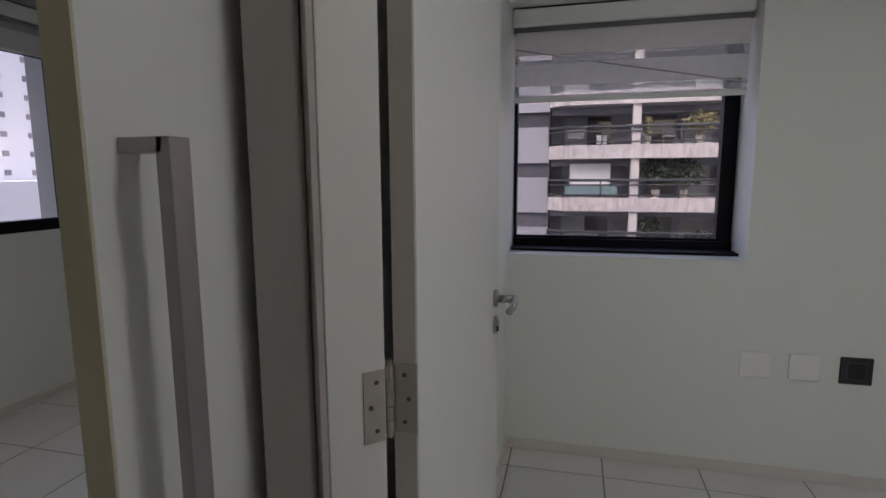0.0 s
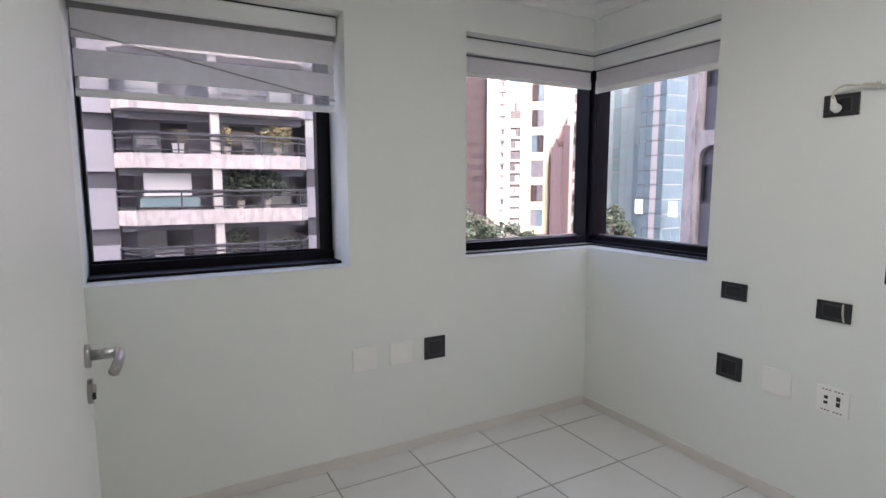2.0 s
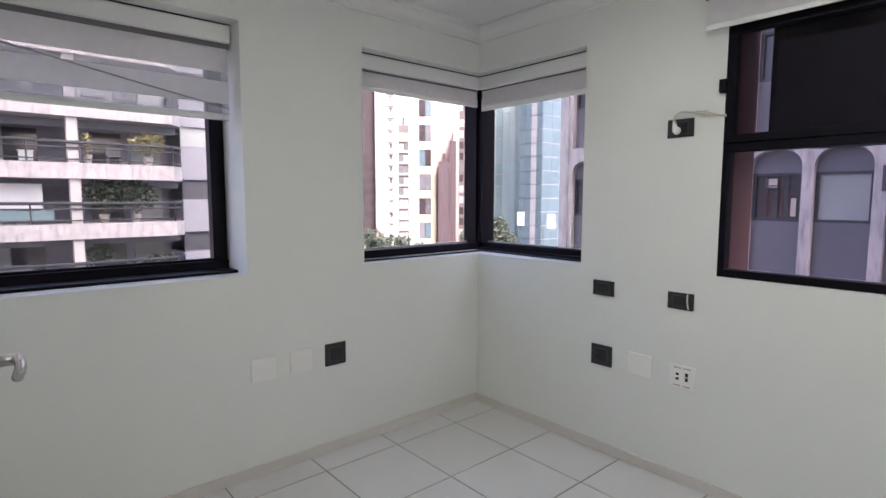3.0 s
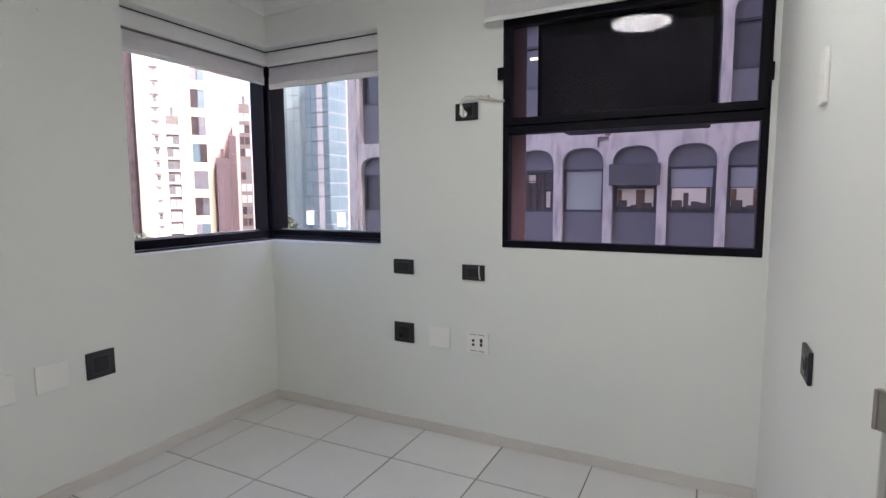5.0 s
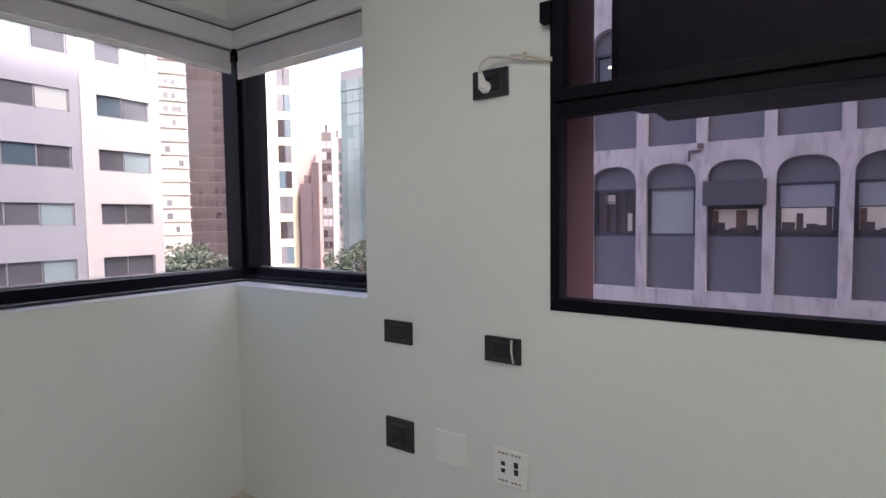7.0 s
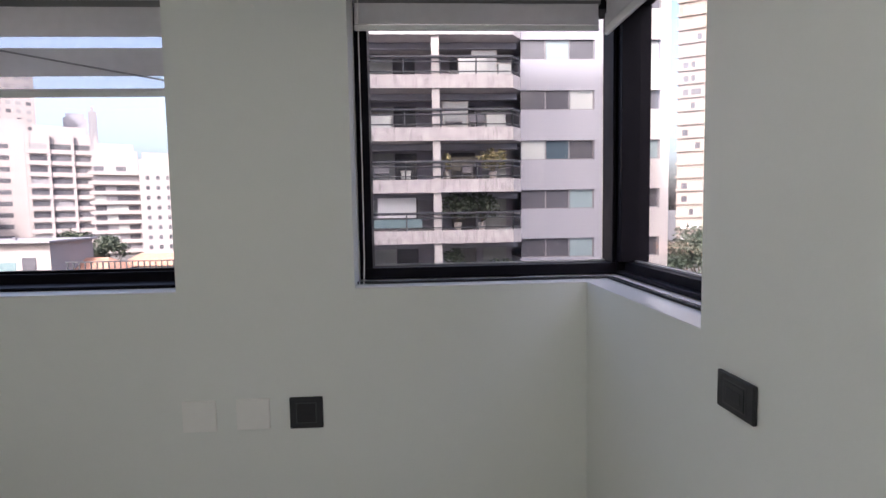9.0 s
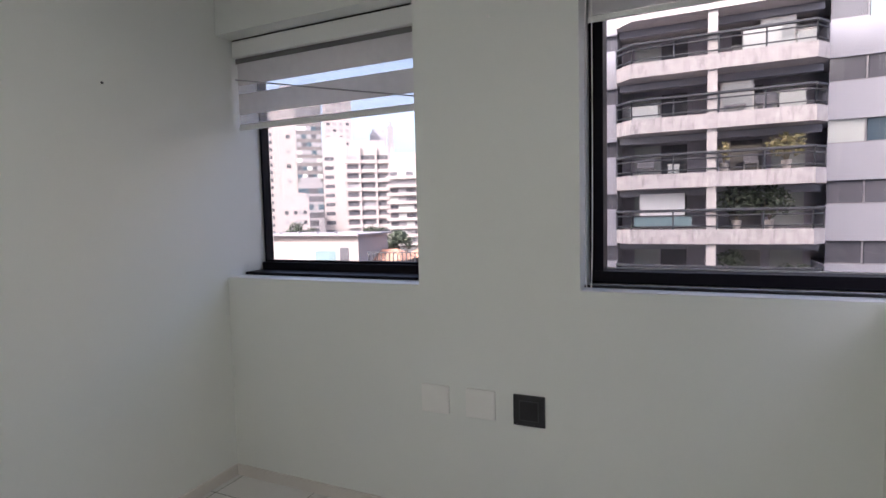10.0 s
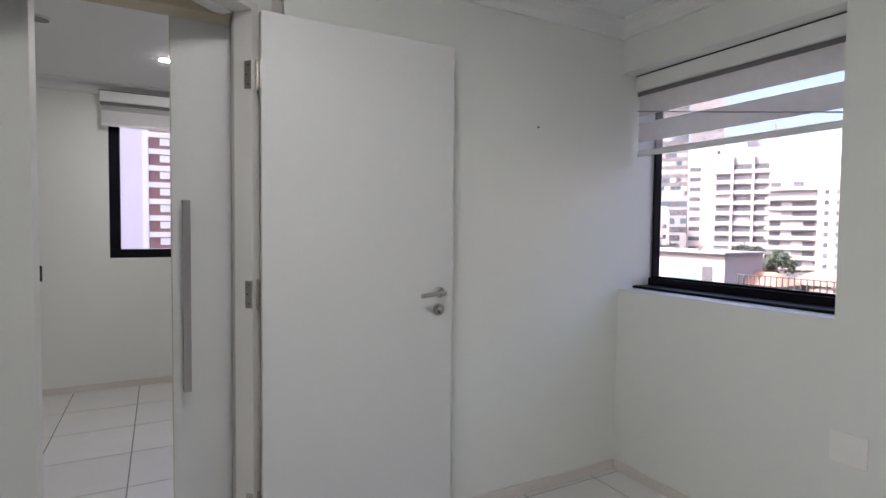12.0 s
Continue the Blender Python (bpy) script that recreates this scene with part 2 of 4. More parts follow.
def struct(name, bm, material, label, category="wall"):
    ob = new(name, mesh_of(name, bm, material))
    return tagged(ob, label, category, kind="structure")


# ---- the flat: plan ----
XE, YS, H = 2.605, -2.65, 2.44           # east wall, south wall, ceiling
T = 0.33                                 # outer wall
SILL, HEAD = 1.003, 2.178
W1X, CWX, CWY = 1.064, 1.718, -0.805     # right side of window 1, sides of the corner window
EW0, EW1, EWB, EWT = -2.627, -1.52, 1.028, 2.22
XF, YB = -2.90, -4.3                     # far wall of the next room, closing wall behind

struct("wall_north", boxes((-0.1, XE + T, 0, T, -0.3, SILL), (-0.1, XE + T, 0, T, HEAD, 2.7), (W1X, CWX, 0, T, SILL, HEAD)),
       WALL, "white painted wall with two window openings")
struct("wall_east", boxes((XE, XE + T, YB, 0, -0.3, 0.80), (XE, XE + T, EW1, 0, 0.80, SILL), (XE, XE + T, YB, EW0, 0.80, SILL), (XE, XE + 0.056, EW0, EW1, 0.80, SILL), (XE, XE + T, YB, 0, EWT, 2.7), (XE, XE + T, EW1, CWY, SILL, EWT), (XE, XE + T, YB, EW0, SILL, EWT),
                          (XE, XE + T, CWY, 0, HEAD, EWT), (XE, XE + 0.056, EW0, EW1, SILL, EWB)),
       WALL, "white painted wall with switches and a dark window")
struct("wall_west", boxes((-0.1, 0, -1.80, T, -0.3, 2.7)), WALL, "white painted wall behind the open door")
struct("wall_south", boxes((0.74, XE, YS - 0.12, YS, -0.3, 2.7)), WALL, "white painted wall with a switch and a socket")
struct("ceiling", boxes((XF - T, XE + T, YB, T, H, H + 0.12)), CEIL, "white plastered ceiling", "ceiling")
# small hall and the room beyond
struct("wall_hall_west", boxes((-0.1, 0, YB, -2.585, -0.3, 2.7), (-0.1, 0, -2.585, -1.80, 2.20, 2.7)), WALL, "white wall beside the sliding door")
struct("wall_hall_south", boxes((XF, XE, YB - 0.12, YB, -0.3, 2.7)), WALL, "plain white wall closing the hall")
struct("wall_hall_east", boxes((0.74, 0.86, YB, YS - 0.12, -0.3, 2.7)), WALL, "plain white wall of the hall")
OW = ((-2.58, -1.30), (-1.05, 0.28))
struct("wall_far_west", boxes((XF - T, XF, YB - 0.12, T, -0.3, 1.06), (XF - T, XF, YB - 0.12, T, 2.2, 2.7), (XF - T, XF, YB - 0.12, OW[0][0], 1.06, 2.2),
                              (XF - T, XF, OW[0][1], OW[1][0], 1.06, 2.2), (XF - T, XF, OW[1][1], T, 1.06, 2.2)),
       WALL, "white wall of the next room with windows")
struct("wall_far_north", boxes((XF, -0.1, 0.29, T, -0.3, 2.7)), WALL, "plain white wall of the next room")


# the slanted wall with the doorway, in its own frame: u along the wall, v away from the room
DU = Vector((0.676, -0.737, 0)).normalized()
DV = Vector((DU.y, -DU.x, 0))
D0 = Vector((0.0, -1.848, 0))
DIAG = Matrix(((DU.x, DV.x, 0, D0.x), (DU.y, DV.y, 0, D0.y), (0, 0, 1, 0), (0, 0, 0, 1)))
UH, US = 0.111, 0.957                    # hinge side and latch side of the doorway


def diag(bm):
    bm.transform(DIAG)
    return bm


struct("wall_slanted", diag(boxes((-0.045, UH - 0.035, 0.004, 0.082, -0.3, 2.7), (US + 0.035, 1.16, 0.004, 0.13, -0.3, 2.7), (UH - 0.035, US + 0.035, 0.004, 0.13, 2.14, 2.7))),
       WALL, "white slanted wall across the corner with a doorway")

frame_ = thing("door_frame", "white lacquered door frame with darker stop and steel strike plate", "door frame", kind="structure")
part("hinge_jamb", diag(boxes((UH - 0.035, UH, 0.0, 0.080, 0, 2.14), bev=0.002)), JAMB, frame_)
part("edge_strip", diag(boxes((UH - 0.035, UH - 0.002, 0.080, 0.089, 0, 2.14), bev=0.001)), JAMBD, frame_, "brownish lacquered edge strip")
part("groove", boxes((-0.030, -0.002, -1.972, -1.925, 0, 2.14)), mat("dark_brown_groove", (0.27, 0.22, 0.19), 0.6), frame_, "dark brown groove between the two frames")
part("latch_jamb", diag(boxes((US, US + 0.035, -0.004, 0.075, 0, 2.14), bev=0.002)), JAMB, frame_)
part("latch_stop", diag(boxes((US - 0.012, US + 0.035, 0.075, 0.135, 0, 2.10), bev=0.003)), JAMB, frame_)
part("head_jamb", diag(boxes((UH, US, -0.004, 0.075, 2.108, 2.14), bev=0.002)), JAMB, frame_)
part("head_stop", diag(boxes((UH + 0.012, US - 0.012, 0.075, 0.135, 2.10, 2.14), bev=0.003)), JAMB, frame_)
sp = part("strike_plate", diag(boxes((US - 0.002, US, 0.004, 0.027, 0.93, 1.142), (US - 0.002, US, -0.006, 0.004, 1.096, 1.128), (US - 0.003, US + 0.004, -0.0085, -0.0055, 1.096, 1.128))),
          HINGE, frame_, "steel strike plate")
part("latch_hole", diag(boxes((US - 0.0035, US - 0.002, 0.008, 0.024, 1.096, 1.121))), mat("raw_wood", (0.22, 0.12, 0.06), 0.8), sp)
part("bolt_hole", diag(boxes((US - 0.0035, US - 0.002, 0.008, 0.024, 0.985, 1.03))), DARKH, sp)
part("screw", diag(cyl(bmesh.new(), (US - 0.0035, 0.016, 1.132), (US - 0.001, 0.016, 1.132), 0.003, 10)), STEEL, sp)

# ---- the open door ----
DX, DY0, DY1 = 0.076, -1.905, -1.112
door = thing("door_1", "white flush door standing open along the wall", "door", (DX, DY0, 0), kind="structure")
inv = Matrix.Translation((-DX, -DY0, 0))


def at_door(bm):
    bm.transform(inv)
    return bm


part("door_leaf", at_door(boxes((DX, DX + 0.036, DY0 + 0.004, DY1, 0.012, 2.10), bev=0.0015)), DOORW, door)
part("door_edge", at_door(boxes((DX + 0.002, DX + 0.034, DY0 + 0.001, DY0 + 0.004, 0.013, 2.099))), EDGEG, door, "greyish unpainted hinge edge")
for zc in (0.285, 1.082, 1.879):
    h = part("hinge", at_door(boxes((DX + 0.002, DX + 0.036, DY0 - 0.0015, DY0 + 0.001, zc - 0.05, zc + 0.05))), HINGE, door, "tarnished nickel butt hinge")
    # second leaf, on the jamb
    lo = diag(boxes((UH, UH + 0.0018, 0.002, 0.032, zc - 0.05, zc + 0.05)))
    part("hinge_leaf", at_door(lo), HINGE, h)
    pin = bmesh.new()
    px, py = DX - 0.002, DY0 - 0.006
    for k in range(5):
        cyl(pin, (px, py, zc - 0.05 + k * 0.02 + 0.0008), (px, py, zc - 0.05 + (k + 1) * 0.02 - 0.0008), 0.0062, 14)
    cyl(pin, (px, py, zc - 0.056), (px, py, zc + 0.056), 0.0045, 12)
    part("hinge_pin", at_door(pin), HINGE, h)
    for dz in (-0.034, 0.0, 0.034):
        s = cyl(bmesh.new(), (DX + 0.018 + 0.006 * (dz == 0), DY0 - 0.0025, zc + dz), (DX + 0.018 + 0.006 * (dz == 0), DY0, zc + dz), 0.0033, 10)
        part("screw", at_door(s), SCREW, h)
        s = cyl(bmesh.new(), (UH + 0.001, 0.014 + 0.008 * (dz == 0), zc + dz), (UH + 0.0028, 0.014 + 0.008 * (dz == 0), zc + dz), 0.0033, 10)
        part("screw", at_door(diag(s)), SCREW, h)
FX = DX + 0.036
rose = cyl(bmesh.new(), (FX, -1.180, 1.058), (FX + 0.009, -1.180, 1.058), 0.0235, 28)
cyl(rose, (FX + 0.009, -1.180, 1.058), (FX + 0.056, -1.180, 1.058), 0.0105, 16)
handle = part("door_handle", at_door(rose), STEEL, door, "satin steel lever handle", True)
lever = tube([(FX + 0.053, -1.174, 1.058), (FX + 0.058, -1.188, 1.060), (FX + 0.060, -1.22, 1.059), (FX + 0.058, -1.255, 1.055), (FX + 0.053, -1.285, 1.050)], 0.0095, 12)
part("lever", at_door(lever), STEEL, handle, smooth=True)
key = cyl(bmesh.new(), (FX, -1.180, 0.985), (FX + 0.008, -1.180, 0.985), 0.025, 28)
rose2 = part("key_rose", at_door(key), STEEL, door, "steel keyhole rose")
part("cylinder", at_door(cyl(bmesh.new(), (FX + 0.008, -1.180, 0.990), (FX + 0.014, -1.180, 0.990), 0.0085, 14)), HINGE, rose2)
part("key_slot", at_door(boxes((FX + 0.008, FX + 0.0125, -1.1835, -1.1765, 0.968, 0.985))), DARKH, rose2)
part("lock_face", at_door(boxes((DX + 0.008, DX + 0.028, DY1, DY1 + 0.002, 0.90, 1.12))), STEEL, door)

# ---- sliding door of the next room ----
sj = thing("sliding_door_jamb", "brownish lacquered end of the wall beside the sliding door", "door frame", (-0.05, -1.89, 0), kind="structure")
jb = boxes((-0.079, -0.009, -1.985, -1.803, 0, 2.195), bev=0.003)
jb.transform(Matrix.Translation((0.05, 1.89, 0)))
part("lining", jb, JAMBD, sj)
slide = thing("sliding_door", "white sliding door, half open, with long steel pull bar", "door", (-0.120, -2.19, 0), kind="structure")
sinv = Matrix.Translation((0.128, 2.19, 0))
lf = boxes((-0.146, -0.110, -2.188, -1.16, 0.012, 2.115), bev=0.0015)
lf.transform(sinv)
part("door_leaf", lf, DOORW, slide)
lf = boxes((-0.145, -0.111, -2.1905, -2.188, 0.013, 2.112))
lf.transform(sinv)
part("door_edge", lf, EDGE, slide, "yellowed leading edge")
bar = boxes((-0.068, -0.052, -2.155, -2.128, 0.715, 1.425), (-0.110, -0.060, -2.155, -2.128, 1.41, 1.425), (-0.110, -0.060, -2.155, -2.128, 0.715, 0.73), bev=0.001)
bar.transform(sinv)
part("pull_bar", bar, mat("dull_brushed_steel", (0.38, 0.355, 0.36), 0.36, 1.0, var=0.12, scale=10, fine=160, bump=0.03), slide, "long flat brushed-steel pull bar")
track = thing("sliding_track_cover", "yellowish wooden pelmet over the sliding door", "pelmet", (-0.05, -2.3, 2.1), kind="structure")
tb = boxes((-0.102, 0.004, -2.583, -1.988, 2.095, 2.20), bev=0.003)
tb.transform(Matrix.Translation((0.05, 2.3, -2.1)))
part("board", tb, EDGE, track)
tb = boxes((-0.150, -0.104, -2.583, -1.2, 2.118, 2.20), bev=0.002)
tb.transform(Matrix.Translation((0.05, 2.3, -2.1)))
part("rail", tb, mat("reddish_wood_rail", (0.14, 0.07, 0.05), 0.5), track)

# ---- skirting and cornice ----
sk = 0.012
struct("baseboard_north", boxes((0.0, XE, -sk, 0, 0, 0.055), bev=0.002), SKIRT, "low pinkish beige skirting tile", "baseboard")
struct("baseboard_east", boxes((XE - sk, XE, YS + sk, -sk, 0, 0.055), bev=0.002), SKIRT, "low pinkish beige skirting tile", "baseboard")
struct("baseboard_west", boxes((0, sk, -1.83, -sk, 0, 0.055), bev=0.002), SKIRT, "low pinkish beige skirting tile", "baseboard")
struct("baseboard_south", boxes((0.74, XE, YS, YS + sk, 0, 0.055), bev=0.002), SKIRT, "low pinkish beige skirting tile", "baseboard")
struct("baseboard_far", boxes((XF, XF + sk, YB, 0.29, 0, 0.055), bev=0.002), SKIRT, "low pinkish beige skirting tile", "baseboard")


def cornice(name, p0, p1, inward):
    """A plaster cove between wall and ceiling from p0 to p1."""
    prof = [(0.0, 0.082), (0.010, 0.080), (0.012, 0.070)]
    prof += [(0.014 + 0.046 * (1 - math.cos(a)), 0.066 - 0.046 * math.sin(a)) for a in (math.pi / 2 * k / 6 for k in range(7))]
    prof += [(0.066, 0.016), (0.078, 0.014), (0.080, 0.0), (0.0, 0.0)]
    bm, inn = bmesh.new(), Vector((*inward, 0))
    rings = []
    for p in (p0, p1):
        rings.append([bm.verts.new(Vector((*p, H)) + inn * o - Vector((0, 0, d))) for o, d in prof])
    n = len(prof)
    for i in range(n):
        bm.faces.new((rings[0][i], rings[0][(i + 1) % n], rings[1][(i + 1) % n], rings[1][i]))
    bm.faces.new(rings[0]), bm.faces.new(rings[1])
    return struct(name, bm, GESSO, "white moulded plaster cornice", "cornice")


cornice("cornice_north", (0, 0), (XE, 0), (0, -1))
cornice("cornice_east", (XE, 0), (XE, YS), (-1, 0))
cornice("cornice_west", (0, 0), (0, -1.85), (1, 0))
cornice("cornice_south", (0.70, YS), (XE, YS), (0, 1))
cornice("cornice_slanted", (D0 + DU * -0.02)[:2], (D0 + DU * 1.08)[:2], (-DV)[:2])
cornice("cornice_far", (XF, 0.29), (XF, YB), (1, 0))


# ---- windows of the room ----
def window(name, label, frame_boxes, panes, glass, extra=()):
    w = thing(name, label, "window", kind="structure")
    for n, b in frame_boxes:
        part(n, boxes(b, bev=0.002), BLACKF, w)
    for n, b in extra:
        part(n, boxes(b, bev=0.001), RUBBER, w)
    for b in panes:
        p = part("pane", boxes(b), glass, w)
        p.visible_shadow = False
    return w


FY0, FY1, GY = 0.205, 0.325, 0.30
window("window_1", "black aluminium window with clear glass and a half-lowered blind",
       [("bottom_rail", (0.004, W1X - 0.002, 0.235, 0.31, SILL + 0.006, 1.060)), ("top_rail", (0.004, W1X - 0.002, 0.235, 0.31, 2.10, HEAD - 0.002)),
        ("stile", (0.004, 0.017, 0.256, 0.31, 1.060, 2.10)), ("stile", (0.994, W1X - 0.002, 0.250, 0.31, 1.060, 2.10)),
        ("track", (0.004, W1X - 0.002, 0.110, 0.233, SILL + 0.005, SILL + 0.018)), ("sash_bar", (0.017, 0.994, 0.256, 0.275, 1.060, 1.072))],
       [(0.012, 1.000, 0.292, 0.296, 1.055, 2.11)], GLASS)
EX0, EX1, GX = XE + 0.185, XE + 0.315, XE + 0.265
window("window_2", "black aluminium corner window with clear glass",
       [("bottom_rail", (CWX + 0.002, 2.798, FY0, FY1, SILL + 0.006, 1.056)), ("top_rail", (CWX + 0.002, 2.798, FY0, FY1, 2.10, HEAD - 0.002)),
        ("stile", (CWX + 0.002, 1.772, FY0, FY1, 1.056, 2.10)), ("stile", (2.781, 2.798, FY0, FY1, 1.056, 2.10)),
        ("corner_post", (2.80, EX1, 0.190, FY1, SILL + 0.002, HEAD - 0.002)),
        ("bottom_rail", (EX0, EX0 + 0.038, CWY + 0.002, 0.188, SILL + 0.006, 1.026)), ("inner_rail", (EX0 + 0.038, EX1, CWY + 0.002, 0.188, SILL + 0.006, 1.060)), ("top_rail", (EX0, EX1, CWY + 0.002, 0.188, 2.10, HEAD - 0.002)),
        ("stile", (EX0 + 0.01, EX1, 0.158, 0.188, 1.062, 2.10)), ("stile", (EX0, EX1, CWY + 0.002, -0.76, 1.062, 2.10))],
       [(1.765, 2.786, GY, GY + 0.004, 1.05, 2.11), (GX, GX + 0.004, -0.765, 0.167, 1.055, 2.11)], GLASS)
corner = bpy.data.objects["window_2"]
part("track", boxes((CWX + 0.002, 2.725, 0.085, 0.097, SILL + 0.005, SILL + 0.014), (XE + 0.112, XE + 0.124, CWY + 0.002, 0.084, SILL + 0.005, SILL + 0.0145), bev=0.001), TRACKM, corner, "satin black sliding track")
part("track_lip", boxes((CWX + 0.002, XE + 0.106, 0.079, 0.084, SILL + 0.005, SILL + 0.013), (XE + 0.106, XE + 0.111, CWY + 0.002, 0.084, SILL + 0.005, SILL + 0.0125)), RUBBER, corner)
part("glazing_bead", boxes((1.775, 2.779, GY - 0.012, GY - 0.001, 1.0565, 1.0625), (GX - 0.012, GX - 0.001, -0.758, 0.156, 1.0625, 1.0685)), mat("grey_glazing_bead", (0.42, 0.42, 0.43), 0.4), corner, "pale grey glazing bead")
struct("sill_window_1", boxes((0.004, W1X - 0.002, 0.0, FY0 - 0.002, SILL + 0.0005, SILL + 0.004), bev=0.001), SILLM, "white painted window sill", "window sill")
struct("sill_window_2", boxes((CWX + 0.002, XE - 0.001, 0.0, 0.2, SILL + 0.0005, SILL + 0.004), (XE, EX0, CWY + 0.002, 0.2, SILL + 0.0005, SILL + 0.0041), bev=0.001), SILLM, "white painted window sill round the corner", "window sill")
fe0, fe1 = XE - 0.004, XE + 0.055
window("window_3", "black framed window with tinted glass, flush with the wall",
       [("bottom_rail", (fe0, fe1, EW0, EW1, EWB - 0.002, EWB + 0.032)), ("top_rail", (fe0, fe1, EW0, EW1, EWT - 0.04, EWT)), ("sash_head", (fe0 - 0.012, fe0 + 0.03, EW0 + 0.012, EW1 - 0.012, 2.068, EWT - 0.042)),
        ("stile", (fe0, fe1, EW0, EW0 + 0.028, EWB + 0.032, EWT - 0.04)), ("stile", (fe0, fe1, EW1 - 0.028, EW1, EWB + 0.032, EWT - 0.04)),
        ("mullion", (fe0, fe1, EW0 + 0.028, EW1 - 0.028, 1.574, 1.612)),
        ("sash_rail", (fe0 - 0.012, fe0 + 0.03, EW0 + 0.012, EW1 - 0.012, 1.614, 1.648)), ("sash_stile", (fe0 - 0.012, fe0 + 0.03, EW0 + 0.012, EW0 + 0.044, 1.648, 2.068)),
        ("sash_stile", (fe0 - 0.012, fe0 + 0.03, EW1 - 0.044, EW1 - 0.012, 1.648, 2.068)),
        ("latch", (fe0 - 0.03, fe0, EW1 - 0.012, EW1 + 0.018, 1.83, 1.885)), ("hinge", (fe0 - 0.014, fe0, EW0 - 0.006, EW0 + 0.012, 1.72, 1.79)),
        ("hinge", (fe0 - 0.014, fe0, EW0 - 0.006, EW0 + 0.012, 2.02, 2.09))],
       [(XE + 0.03, XE + 0.034, EW0 + 0.03, EW1 - 0.03, EWB + 0.028, 1.575), (XE + 0.022, XE + 0.026, EW0 + 0.045, EW1 - 0.04, 1.64, 2.08)], GLASST)
struct("outer_reveal", boxes((XE + 0.06, XE + T, EW0, EW0 + 0.012, 0.80, EWT), (XE + 0.06, XE + T, EW1 - 0.012, EW1, 0.80, EWT), (XE + 0.06, XE + T, EW0 + 0.012, EW1 - 0.012, 0.80, 0.81)),
       MAROON, "maroon painted outer window reveal", "reveal")
for i, (a, b) in enumerate(OW):
    window("window_%d" % (4 + i), "black framed window of the next room",
           [("bottom_rail", (XF - 0.10, XF - 0.02, a, b, 1.06, 1.13)), ("top_rail", (XF - 0.10, XF - 0.02, a, b, 2.13, 2.198)),
            ("stile", (XF - 0.10, XF - 0.02, a, a + 0.075, 1.13, 2.13)), ("stile", (XF - 0.10, XF - 0.02, b - 0.075, b, 1.13, 2.13))],
           [(XF - 0.07, XF - 0.066, a + 0.07, b - 0.07, 1.12, 2.14)], GLASS)


# ---- blinds ----
def blind(name, label, along, a, b, face, sign, top, rows, casd=0.075, cash=0.088, bar=0.022, gap_=0.018):
    """A roller blind. along: 'x' or 'y'; a..b its run; face: the plane of the fabric; rows: (height, kind) bands downwards."""
    w = thing(name, label, "blind")

    def bx(u0, u1, v0, v1, z0, z1):
        return (u0, u1, min(v0, v1), max(v0, v1), z0, z1) if along == "x" else (min(v0, v1), max(v0, v1), u0, u1, z0, z1)
    part("cassette", boxes(bx(a, b, face - sign * 0.012, face + sign * casd, top - cash, top - 0.006), bev=0.008), CASS, w)
    # black strip added to draw the slit above the cassette as dark
    part("bracket_rail", boxes(bx(a + 0.002, b - 0.002, face - sign * 0.008, face + sign * casd * 0.8, top - 0.006, top - 0.001)), RUBBER, w, "dark slit above the cassette")
    # solid grey strip in place of the shade below the cassette
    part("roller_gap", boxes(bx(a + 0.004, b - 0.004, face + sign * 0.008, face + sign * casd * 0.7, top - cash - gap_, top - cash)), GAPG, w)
    z = top - cash - gap_
    for i, (hgt, kind) in enumerate(rows):
        off = 0.006 * (i % 2) if len(rows) == 2 else 0.0
        part("fabric_band" if kind == "o" else "sheer_band", boxes(bx(a + 0.012, b - 0.012, face + sign * (0.01 - off), face + sign * (0.0125 - off), z - hgt, z)), FAB if kind == "o" else SHEER, w,
             "" if kind == "o" else "see-through voile band")
        z -= hgt
    part("bottom_bar", boxes(bx(a + 0.010, b - 0.010, face + sign * 0.004, face + sign * 0.018, z - bar, z), bev=0.004), CASS, w)
    return w, z - bar


b1, zb = blind("zebra_blind", "white zebra roller blind half lowered in the window", "x", 0.006, W1X - 0.006, 0.10, 1, HEAD,
               [(0.108, "o"), (0.041, "s"), (0.103, "o"), (0.046, "s"), (0.009, "o")], gap_=0.024)
part("slack_cord", tube([(0.02, 0.095, 1.985), (0.5, 0.092, 1.892), (W1X - 0.02, 0.095, 1.790)], 0.0035, 6), mat("grey_cord", (0.32, 0.31, 0.32), 0.7), b1, "grey cord hanging aslant")
blind("roller_blind", "white roller blind rolled up high in the corner window", "x", CWX + 0.006, 2.69, 0.085, 1, HEAD, [(0.052, "o"), (0.028, "o")], gap_=0.012)
blind("roller_blind", "white roller blind rolled up high in the corner window", "y", CWY + 0.006, 0.08, XE + 0.085, 1, HEAD, [(0.052, "o"), (0.046, "o")], gap_=0.009, bar=0.032)
blind("roller_blind", "white roller blind rolled up above the dark window", "y", -2.645, -1.44, XE - 0.075, 1, 2.325, [(0.06, "o"), (0.047, "o")], casd=0.07)
for a, b in OW:
    blind("roller_blind", "white roller blind of the next room", "y", a - 0.05, b + 0.05, XF + 0.08, -1, 2.38, [(0.05, "s"), (0.10, "o")], casd=0.075)
ch = thing("blind_chain", "thin white bead chain hanging beside the corner window", "chain")
part("chain", tube([(CWX + 0.012, 0.07, 2.08), (CWX + 0.010, 0.065, 1.6), (CWX + 0.012, 0.06, 1.03), (CWX + 0.03, 0.06, 1.02), (CWX + 0.034, 0.07, 1.4), (CWX + 0.034, 0.07, 2.08)], 0.0022, 6), WHITEP, ch)


